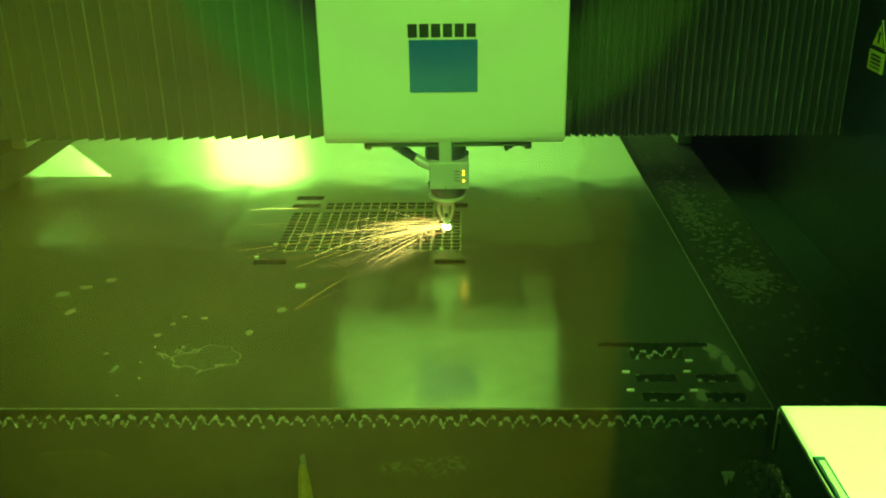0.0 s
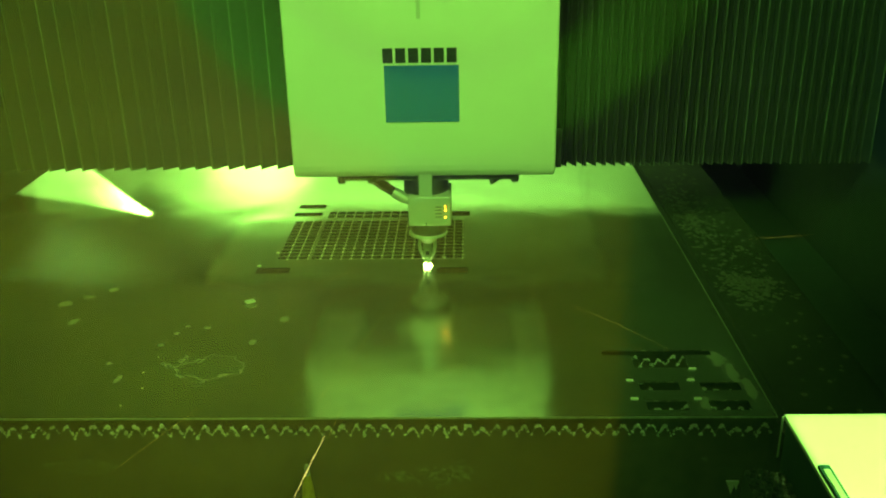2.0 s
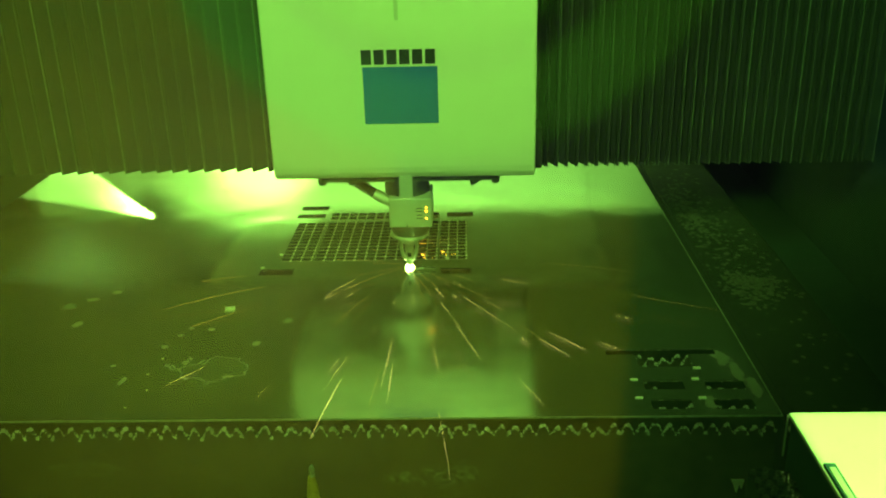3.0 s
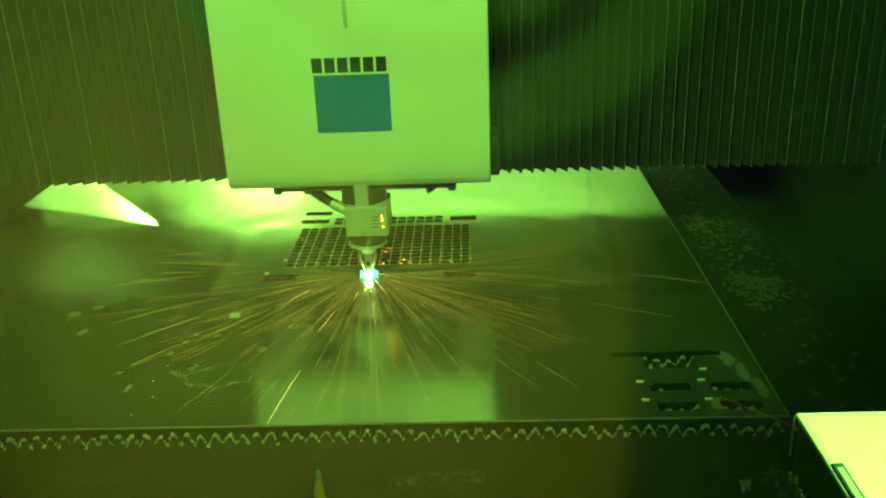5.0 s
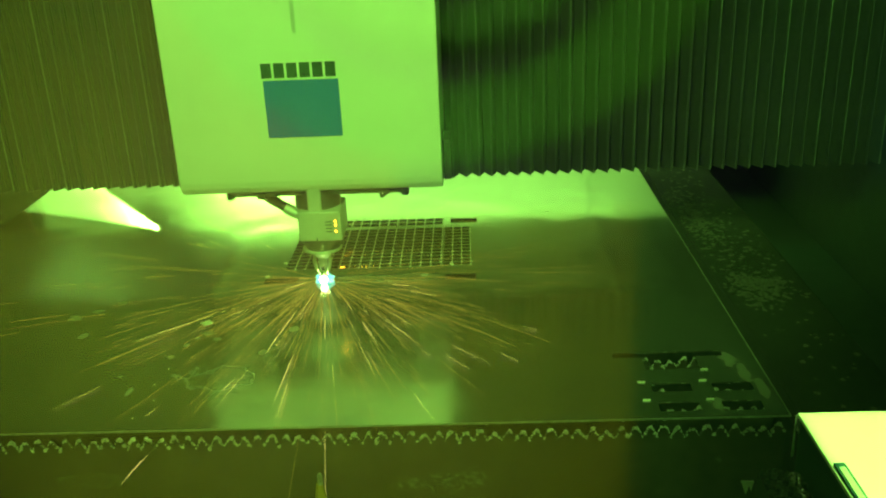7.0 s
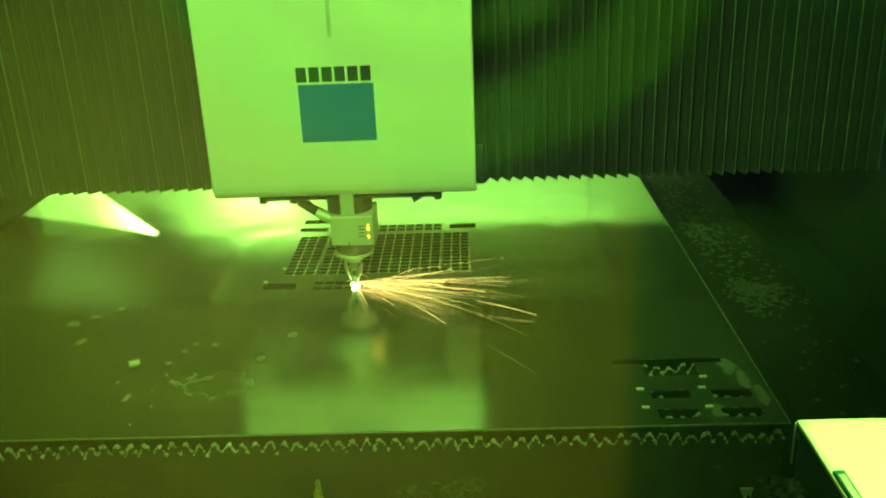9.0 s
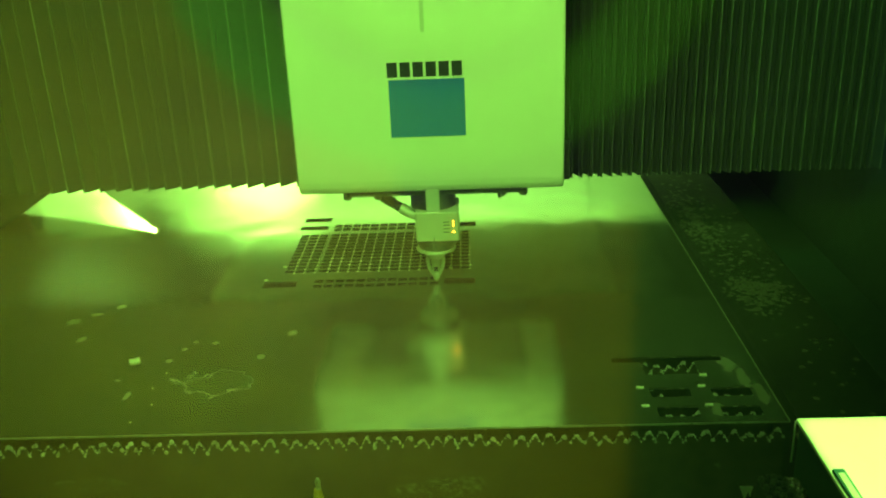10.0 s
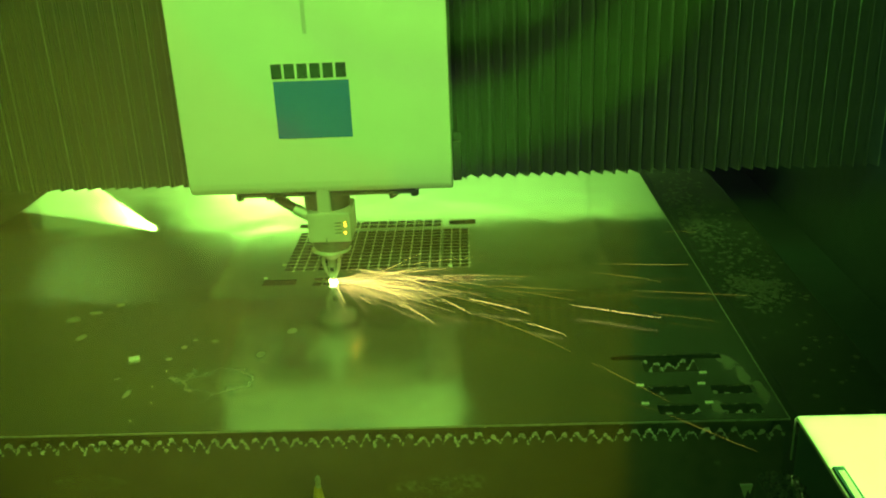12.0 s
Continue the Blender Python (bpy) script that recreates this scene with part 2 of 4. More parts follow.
def lathe(bm, profile, cx=0.0, cy=0.0, sides=24):
    """Turns (radius, z) pairs round the upright axis at cx, cy."""
    rings = [[bm.verts.new((cx + r * math.cos(2 * math.pi * k / sides), cy + r * math.sin(2 * math.pi * k / sides), z)) for k in range(sides)] for r, z in profile]
    for a, b in zip(rings, rings[1:]):
        for k in range(sides):
            bm.faces.new((a[k], a[(k + 1) % sides], b[(k + 1) % sides], b[k]))
    bm.faces.new(rings[0][::-1])
    bm.faces.new(rings[-1])


def tube(bm, points, radii, sides=10):
    rings = []
    for i, c in enumerate(points):
        d = (Vector(points[min(i + 1, len(points) - 1)]) - Vector(points[max(i - 1, 0)])).normalized()
        u = d.orthogonal().normalized()
        if rings:
            u = (last - last.dot(d) * d).normalized()
        last = u
        w = d.cross(u)
        r = radii[i] if isinstance(radii, (list, tuple)) else radii
        rings.append([bm.verts.new(Vector(c) + r * (math.cos(2 * math.pi * k / sides) * u + math.sin(2 * math.pi * k / sides) * w)) for k in range(sides)])
    for a, b in zip(rings, rings[1:]):
        for k in range(sides):
            bm.faces.new((a[k], a[(k + 1) % sides], b[(k + 1) % sides], b[k]))
    bm.faces.new(rings[0][::-1])
    bm.faces.new(rings[-1])


def part(name, bm, mat, parent=None, label="", bevel=0.0, smooth=False):
    if bevel:
        bmesh.ops.bevel(bm, geom=bm.edges[:], offset=bevel, segments=3, affect="EDGES", profile=0.5)
    bmesh.ops.recalc_face_normals(bm, faces=bm.faces[:])
    me = bpy.data.meshes.new(name)
    bm.to_mesh(me)
    bm.free()
    me.materials.append(mat)
    if smooth:
        me.shade_smooth()
    ob = new(name, me)
    ob.parent = parent
    if label:
        tagged(ob, label)
    return ob


def boxes(name, rows, mat, parent=None, label="", bevel=0.0):
    bm = bmesh.new()
    for r in rows:
        box(bm, *r)
    return part(name, bm, mat, parent, label, bevel)


def thing(name, label, category, group="", at=(0, 0, 0)):
    ob = new(name)
    ob.location = at
    return tagged(ob, label, category, group)


SHEET_Z = 0.90


# ---- setting ----
def setting():
    s = dict(kind="structure")
    tagged(boxes("floor", [(-2.2, 1.4, -1.6, 4.7, -0.1, 0.0)], M_CONCRETE), "grey concrete workshop floor under the machine", "floor", **s)
    tagged(boxes("wall_left", [(-1.60, -1.50, 0.12, 4.5, 0, 2.5)], M_DARKWALL), "dark painted side wall of the cutting cabin", "wall", **s)
    tagged(boxes("wall_right", [(0.84, 0.94, 0.12, 4.5, 0, 2.5)], M_DARKWALL), "dark green-black side wall of the cutting cabin", "wall", **s)
    tagged(boxes("wall_back", [(-1.60, 0.94, 4.5, 4.6, 0, 2.5)], M_WALL), "white end wall of the cutting cabin", "wall", **s)
    tagged(boxes("ceiling", [(-1.60, 0.94, 0.04, 4.6, 2.5, 2.6)], M_DARKWALL), "dark metal roof of the cutting cabin", "ceiling", **s)
    tagged(boxes("wall_front", [(-1.60, -0.5, 0.04, 0.12, 0, 2.5), (0.5, 0.94, 0.04, 0.12, 0, 2.5),
                                (-0.5, 0.5, 0.04, 0.12, 0, 1.2), (-0.5, 0.5, 0.04, 0.12, 1.95, 2.5)], M_DARKWALL),
           "dark front wall of the cabin with a viewing window", "wall", **s)
    # unseen walls opposite the window, added and coloured to make its veil
    tagged(boxes("wall_workshop", [(-2.2, -0.15, -1.7, -1.6, 0, 3.0), (-0.15, 0.34, -1.7, -1.6, 0, 0.98)], M_VEIL_OLIVE), "unseen olive wall opposite the window, added to tint its reflection", "wall", **s)
    tagged(boxes("wall_workshop_panel", [(-0.15, 0.80, -1.7, -1.6, 0.98, 3.0)], M_DARKWALL), "unseen dark panel opposite the window, added to darken its reflection", "wall", **s)
    tagged(boxes("wall_workshop_base", [(0.34, 0.95, -1.7, -1.6, 0, 0.98)], M_VEIL_DIM), "unseen dark green panel opposite the window, added to tint its reflection", "wall", **s)
    w = tagged(new("window_1"), "green tinted laser safety window in a black frame", "window", **s)
    boxes("window_frame", [(-0.5, 0.5, 0.045, 0.115, 1.2, 1.23), (-0.5, 0.5, 0.045, 0.115, 1.92, 1.95),
                           (-0.5, -0.47, 0.045, 0.115, 1.23, 1.92), (0.47, 0.5, 0.045, 0.115, 1.23, 1.92)], M_RUBBER, w)
    pane = boxes("pane", [(-0.47, 0.47, 0.079, 0.085, 1.23, 1.92)], M_PANE, w)
    bm = bmesh.new()
    vs = [bm.verts.new(c) for c in ((-0.47, 0.08, 1.23), (0.47, 0.08, 1.23), (0.47, 0.08, 1.92), (-0.47, 0.08, 1.92))]
    bm.faces.new(vs)
    bm.to_mesh(pane.data)
    bm.free()


setting()


def hose_coil():
    """An unseen disc with dark arcs, added to shape what the window mirrors faintly."""
    c = thing("hose_coil", "unseen green disc with dark arcs, added to shape the window's reflection", "hose", at=(-0.04, -1.54, 1.64))
    bm = bmesh.new()
    lathe(bm, [(0.545, -0.012), (0.56, -0.008), (0.56, 0.008), (0.545, 0.012)], 0, 0, 48)
    bmesh.ops.rotate(bm, verts=bm.verts[:], matrix=Matrix.Rotation(radians(90), 3, "X"))
    bmesh.ops.translate(bm, verts=bm.verts[:], vec=(0, -0.047, 0))
    part("back_board", bm, M_VEIL_GREEN, c, "green disc for the bright part of the reflection")
    for radius, depth in ((0.36, 0.0), (0.22, 0.01)):
        bm = bmesh.new()
        pts = [(radius * math.cos(a), depth, radius * math.sin(a)) for a in [math.pi * k / 24 for k in range(49)]]
        tube(bm, pts, 0.030, 10)
        part("loop", bm, M_RUBBER, c, smooth=True)
    for z in (0.15, 0.31):
        boxes("hook", [(-0.02, 0.02, -0.036, 0.03, z, z + 0.02)], M_DARKSTEEL, c)


hose_coil()


def inner_walls():
    for name, x0, x1, tag in (("wall_inner_left", -1.32, -1.28, "grey sheet-metal inner wall behind the gantry, by the far rail"), ("wall_inner_right", 0.61, 0.65, "grey sheet-metal inner wall behind the gantry, on the dusty rail")):
        tagged(boxes(name, [(x0, x1, 2.53, 4.49, 0.855, 2.2)], M_PANEL, None, tag, 0.003), category="wall", kind="structure")


inner_walls()


def lamp_hood(eye, aim, lit, size, label):
    """An unseen plate with a cut opening, added before a lamp to give its beam straight edges. lit: the corners of what
    it lights.
    """
    axis = (Vector(aim) - eye).normalized()
    centre = eye + axis * 0.12
    inner = [eye + (Vector(c) - eye) * (0.12 / (Vector(c) - eye).dot(axis)) for c in lit]
    mid = sum(inner, Vector()) / len(inner)
    outer = [mid + (p - mid).normalized() * size for p in inner]
    n = len(inner)
    bm = bmesh.new()
    a, b = [bm.verts.new(p) for p in inner], [bm.verts.new(p) for p in outer]
    c, d = [bm.verts.new(p - axis * 0.002) for p in inner], [bm.verts.new(p - axis * 0.002) for p in outer]
    for k in range(n):
        m = (k + 1) % n
        bm.faces.new((a[k], a[m], b[m], b[k]))
        bm.faces.new((c[m], c[k], d[k], d[m]))
        bm.faces.new((a[m], a[k], c[k], c[m]))
        bm.faces.new((b[k], b[m], d[m], d[k]))
    h = thing("lamp_hood", label, "lamp hood", "lamp hoods")
    part("mask_plate", bm, M_RUBBER, h)
    return h


# added masks: one shapes the wedge on the sheet, one bounds the box light
hood = lamp_hood(BACK_LAMP, (-1.02, 2.12, 0.9), ((-1.096, 2.073, SHEET_Z), (-0.715, 1.918, SHEET_Z), (-1.096, 2.413, SHEET_Z)), 0.13,
                 "unseen black mask added to cut the rear light to a wedge")
boxes("arm", [(-1.281, -1.175, 3.25, 3.27, 1.385, 1.395)], M_RUBBER, hood)
hood = lamp_hood(BOX_LAMP, (0.66, 0.82, 0.9), ((0.441, 0.25, SHEET_Z), (0.95, 0.25, SHEET_Z), (0.95, 1.090, SHEET_Z), (0.441, 1.090, SHEET_Z)), 0.20,
                 "unseen black mask added to keep the light on the box top")
boxes("arm", [(0.80, 0.82, 0.60, 0.62, 2.12, 2.499)], M_RUBBER, hood)


def rails():
    for x0, x1, lx0, lx1, tag in ((0.475, 0.645, 0.645, 0.838, "dark rail covered with slag dust and flakes beside the sheet"),
                                  (-1.32, -1.13, -1.498, -1.32, "dark rail speckled with slag beside the far sheet edge")):
        r = thing("side_rail", tag, "rail", "side rails")
        boxes("rail_beam", [(x0, x1, 1.14, 4.45, 0.0, 0.85)], M_DUST, r, bevel=0.004)
        boxes("lower_ledge", [(lx0, lx1, 0.13, 4.45, 0.0, 0.75)], M_DARKWALL, r)
        rng = random.Random(5 if x0 > 0 else 6)
        bm = bmesh.new()
        for cluster in ((0.55, 1.62, 0.05, 0.07, 170), (0.52, 2.02, 0.03, 0.14, 150), (0.55, 1.9, 0.08, 0.45, 160), (0.56, 1.35, 0.07, 0.16, 8)):
            cx, cy, sx, sy, n = cluster
            if x0 < 0:
                cx = -1.22
            for _ in range(n * 2):
                x, y = rng.gauss(cx, sx * 0.6), rng.gauss(cy, sy * 0.6)
                if not (x0 + 0.008 < x < x1 - 0.008 and 1.16 < y < 4.4):
                    continue
                s = rng.uniform(0.0015, 0.0065)
                vs = [bm.verts.new((x + s * rng.uniform(0.6, 1.4) * math.cos(a), y + s * rng.uniform(0.6, 1.4) * math.sin(a), 0.8502)) for a in (0, 1.3, 2.5, 3.8, 5)]
                top = bm.verts.new((x, y, 0.8502 + s * rng.uniform(0.15, 0.5)))
                for k in range(5):
                    bm.faces.new((vs[k], vs[(k + 1) % 5], top))
        part("slag_flakes", bm, M_FLAKE, r, "pale crumbs of slag dust")["kind"] = "stuff"


rails()


# ---- table slats and sheet ----
def slat_mesh(seed, crust):
    rng = random.Random(seed)
    bm = bmesh.new()
    pitch, z0 = 0.0194, 0.755
    xs, x = [], -1.115
    while x < 0.408:
        tip = SHEET_Z - 0.0032 - (rng.random() ** 3) * 0.006
        low = SHEET_Z - 0.0180 - rng.uniform(0, 0.004)
        w = rng.uniform(0.0012, 0.0035)
        c = x + pitch / 2 + rng.uniform(-0.0015, 0.0015)
        xs += [(x, low), (c - w, tip - 0.001), (c + w * 0.3, tip), (c + w, tip - 0.0012)]
        x += pitch
    xs.append((x, SHEET_Z - 0.0185))
    rows = []
    for y in (-0.002, 0.002):
        rows.append([(bm.verts.new((a, y, b)), bm.verts.new((a, y, z0))) for a, b in xs])
    f, b = rows
    for i in range(len(xs) - 1):
        bm.faces.new((f[i][1], f[i + 1][1], f[i + 1][0], f[i][0]))
        bm.faces.new((b[i][0], b[i + 1][0], b[i + 1][1], b[i][1]))
        bm.faces.new((f[i][0], f[i + 1][0], b[i + 1][0], b[i][0]))
    bm.faces.new((f[0][0], b[0][0], b[0][1], f[0][1]))
    bm.faces.new((f[-1][1], b[-1][1], b[-1][0], f[-1][0]))
    crumbs = bmesh.new()
    if crust:
        for (a, za), (c, zc) in zip(xs, xs[1:]):
            n = 9 if abs(za - zc) > 0.008 else 7
            for k in range(n):
                if rng.random() < 0.25:
                    continue
                high = (za > zc) != (rng.random() < 0.3)
                t = rng.random() ** 1.6 if high else 1 - rng.random() ** 1.6
                s = rng.uniform(0.0008, 0.0021) * (1.7 if rng.random() < 0.15 else 1)
                centre = Vector((a + t * (c - a), rng.uniform(-0.003, 0.001), za + t * (zc - za) + rng.uniform(-0.001, 0.0008)))
                ico = bmesh.ops.create_icosphere(crumbs, subdivisions=1, radius=s)
                for v in ico["verts"]:
                    v.co = v.co * rng.uniform(0.7, 1.3) + centre
    return bm, crumbs


def table():
    t = thing("slat_table", "scorched steel slat table with saw-toothed support slats", "table")
    bm, crumbs = slat_mesh(1, True)
    front = part("slat", bm, M_FRONTSLAT, t, "scorched front slat with slag-crusted teeth")
    front.location = (0, 1.069, 0)
    part("slag_crust", crumbs, M_SLAG, front, "pale beads of slag on the teeth")
    bm, crumbs = slat_mesh(2, True)
    second = part("slat", bm, M_SLAT, t)
    part("slag_crust", crumbs, M_SLAG, second)
    second.location = (0, 1.1167, 0)
    for k in range(2, 63):
        ob = second.copy()
        scene.collection.objects.link(ob)
        ob.location = (((k * 37) % 11) * 0.002, 1.069 + k * 0.0477, 0)
        if k < 5:
            c = second.children[0].copy()
            scene.collection.objects.link(c)
            c.parent = ob
    boxes("side_bar", [(0.447, 0.465, 1.06, 4.1, 0.70, 0.862)], M_DUST, t)
    boxes("side_bar", [(-1.128, -1.117, 1.06, 4.1, 0.70, 0.862)], M_DUST, t)
    boxes("scrap_tray", [(-1.1, 0.44, 1.03, 4.1, 0.0, 0.60)], M_RUBBER, t)


table()

X_LEFT = [(-0.375 + 0.0207 * k, -0.375 + 0.0207 * k + 0.0165) for k in range(3)]
X_MAIN = [(-0.308 + 0.0203 * k, -0.308 + 0.0203 * k + 0.0163) for k in range(12)]
X_RIGHT = [(-0.061 + 0.0185 * k, -0.061 + 0.0185 * k + 0.0150) for k in range(3)]
Y_MAIN = [(1.653 + 0.01805 * k, 1.653 + 0.01805 * k + 0.0135) for k in range(12)]
Y_TOP = [(1.885 + 0.0225 * k, 1.885 + 0.0225 * k + 0.0175) for k in range(2)]


Y_NEW = [(1.578, 1.591), (1.602, 1.615)]


def sheet():
    holes = [(a, b, c, d) for a, b in X_LEFT + X_MAIN + X_RIGHT for c, d in Y_MAIN]
    holes += [(a, b, c, d) for a, b in X_MAIN for c, d in Y_TOP]
    holes += [(-0.383, -0.322, 1.947, 1.973), (-0.385, -0.323, 1.896, 1.920), (-0.050, 0.008, 1.892, 1.921),
              (-0.406, -0.342, 1.584, 1.611), (-0.057, 0.002, 1.580, 1.607)]
    holes += [(0.212, 0.382, 1.258, 1.274), (0.256, 0.338, 1.219, 1.258), (0.254, 0.312, 1.154, 1.178), (0.343, 0.400, 1.153, 1.177),
              (0.255, 0.313, 1.101, 1.126), (0.344, 0.400, 1.100, 1.126)]
    holes += [(0.150, 0.154, 1.90, 1.904), (0.165, 0.172, 1.945, 1.950), (0.128, 0.1285, 1.88, 1.97)]
    holes += [(a, b, c, d) for a, b in X_MAIN for c, d in Y_NEW]
    xs = sorted({-1.098, 0.428, *[v for h in holes for v in h[:2]]})
    ys = sorted({1.084, 4.08, *[v for h in holes for v in h[2:]]})
    z1, z0 = SHEET_Z, SHEET_Z - 0.002

    def solid(i, j):
        if not (0 <= i < len(xs) - 1 and 0 <= j < len(ys) - 1):
            return False
        cx, cy = (xs[i] + xs[i + 1]) / 2, (ys[j] + ys[j + 1]) / 2
        return not any(h[0] < cx < h[1] and h[2] < cy < h[3] for h in holes)

    verts, index, faces = [], {}, []

    def at(i, j, z):
        if (i, j, z) not in index:
            index[i, j, z] = len(verts)
            verts.append((xs[i], ys[j], z))
        return index[i, j, z]

    for i in range(len(xs) - 1):
        for j in range(len(ys) - 1):
            if not solid(i, j):
                continue
            faces.append((at(i, j, z1), at(i + 1, j, z1), at(i + 1, j + 1, z1), at(i, j + 1, z1)))
            faces.append((at(i, j, z0), at(i, j + 1, z0), at(i + 1, j + 1, z0), at(i + 1, j, z0)))
            for di, dj, a, b in ((-1, 0, (i, j), (i, j + 1)), (1, 0, (i + 1, j + 1), (i + 1, j)), (0, -1, (i + 1, j), (i, j)), (0, 1, (i, j + 1), (i + 1, j + 1))):
                if not solid(i + di, j + dj):
                    faces.append((at(*a, z1), at(*b, z1), at(*b, z0), at(*a, z0)))
    me = bpy.data.meshes.new("metal_sheet")
    me.from_pydata(verts, [], faces)
    me.materials.append(M_SHEET)
    ob = tagged(new("metal_sheet", me), "large bright steel sheet with a grid of cut holes on slats", "metal sheet")
    for x0, x1, y0, y1 in ((-1.098, 0.4295, 1.0825, 1.0840), (0.428, 0.4298, 1.0840, 4.08)):
        boxes("cut_edge", [(x0, x1, y0, y1, z0 - 0.0002, z1 + 0.0003)], M_EDGE, ob, "bright burred edge")


sheet()


def burrs():
    rng = random.Random(12)
    bm, beads = bmesh.new(), bmesh.new()
    for xs in (X_LEFT, X_MAIN, X_RIGHT):
        for a, b in xs:
            for row, (c, d) in enumerate(Y_MAIN):
                if rng.random() > 0.95 - 0.055 * row:
                    continue
                bmesh.ops.create_icosphere(beads, subdivisions=1, radius=rng.uniform(0.0009, 0.0016) * (1.35 if row < 5 else 1),
                                           matrix=Matrix.Translation((b + 0.002 + rng.uniform(-0.001, 0.001), c - 0.0015 + rng.uniform(-0.001, 0.001), SHEET_Z + 0.0004)) @ Matrix.Diagonal((1.6, 1, 0.7, 1)))
    z = SHEET_Z - 0.0003
    for xs, ys in ((X_LEFT, Y_MAIN), (X_MAIN, Y_MAIN), (X_RIGHT, Y_MAIN), (X_MAIN, Y_TOP)):
        y0, y1 = ys[0][0] - 0.002, ys[-1][1] + 0.002
        for a, b in xs:
            c = b + 0.0019
            box(bm, c - 0.0007, c + 0.0007, y0, y1, z, SHEET_Z + rng.uniform(0.0003, 0.0006))
        x0, x1 = xs[0][0] - 0.001, xs[-1][1] + 0.001
        for c, d in ys:
            box(bm, x0, x1, c - 0.0026, c - 0.0014, z, SHEET_Z + rng.uniform(0.0001, 0.0003))
    ob = part("cutting_burrs", bm, M_BURR, bpy.data.objects["metal_sheet"], "bright burrs where the cuts cross")
    ob["kind"] = "stuff"
    ob = part("slag_beads", beads, M_BRIGHT, bpy.data.objects["metal_sheet"], "bright beads where the cuts cross")
    ob["kind"] = "stuff"


burrs()


def row_parts():
    out = []
    for c, d in Y_NEW:
        for a, b in X_MAIN:
            w, h = (b - a) / 2 - 0.0001, (d - c) / 2 - 0.0001
            ob = boxes("cut_part", [(-w, w, -h, h, -0.002, 0)], M_SHEET, None, "small rectangular steel part cut from the sheet")
            tagged(ob, category="cut part", group="parts of the new rows")
            ob.location = ((a + b) / 2, (c + d) / 2, SHEET_Z)
            out.append(ob)
    return out


ROW_PARTS = row_parts()


def loose_bits():
    rng = random.Random(3)
    for x, y in ((0.2415, 1.181), (0.332, 1.182), (0.240, 1.130), (0.330, 1.129), (0.342, 1.214)):
        ob = boxes("cut_tab", [(-0.0055, 0.0055, -0.0022, 0.0022, 0, 0.0012)], M_BRIGHT, None, "tiny bright cut-off tab lying on the sheet", 0.0004)
        tagged(ob, category="metal scrap", group="cut tabs")
        ob.matrix_world = pose(x, y, SHEET_Z + 0.0006, 12, 0, rng.uniform(-8, 8))
    for x, y in ((-0.045, 1.655), (-0.38, 1.683), (-0.405, 1.618)):
        ob = boxes("cut_tab", [(-0.004, 0.004, -0.0025, 0.0025, 0, 0.0015)], M_BRIGHT, None, "tiny bright cut-off tab lying on the sheet", 0.0004)
        tagged(ob, category="metal scrap", group="cut tabs")
        ob.matrix_world = pose(x, y, SHEET_Z + 0.001, 20, 0, rng.uniform(-20, 20))


loose_bits()


def chip():
    ob = boxes("metal_chip", [(-0.0085, 0.0085, -0.007, 0.007, 0, 0.002)], M_BRIGHT, None, "small bright rectangular cut part blown across the sheet", 0.0005)
    return tagged(ob, category="metal scrap")


CHIP = chip()


# ---- foreground ----
def bracket_box():
    b = thing("side_box", "bright white metal box beside the table corner", "metal box")
    boxes("top_plate", [(0.440, 0.79, 0.18, 1.090, 0.893, 0.900)], M_WHITE, b, bevel=0.0015)
    boxes("side_plate", [(0.444, 0.452, 0.18, 1.086, 0.60, 0.893)], M_TEAL, b, "dark teal side plate")
    boxes("inner_body", [(0.452, 0.79, 0.20, 1.08, 0.0, 0.892)], M_DARKSTEEL, b)
    boxes("edge_strip", [(0.4375, 0.4395, 1.0865, 1.0885, 0.83, 0.897)], M_BRIGHT, b, "bright bare edge")
    boxes("glass_gauge", [(0.442, 0.456, 0.60, 0.965, 0.9005, 0.905)], M_TEAL, b, "dark framed sight strip")
    boxes("gauge_glass", [(0.4445, 0.4525, 0.62, 0.955, 0.905, 0.9062)], M_HEADGREY, b)


bracket_box()


def spike():
    s = thing("pointed_stick", "ochre pointed metal stick standing before the slats", "stick")
    bm = bmesh.new()
    lathe(bm, [(0.012, 0.60), (0.0105, 0.78), (0.0075, 0.815), (0.005, 0.832)], -0.225, 1.045, 10)
    part("shaft", bm, M_BRASS, s)
    bm = bmesh.new()
    lathe(bm, [(0.0042, 0.832), (0.0035, 0.838), (0.0042, 0.844), (0.0025, 0.849)], -0.224, 1.045, 8)
    part("tip", bm, M_SLAG, s, "crusted grey tip")


spike()


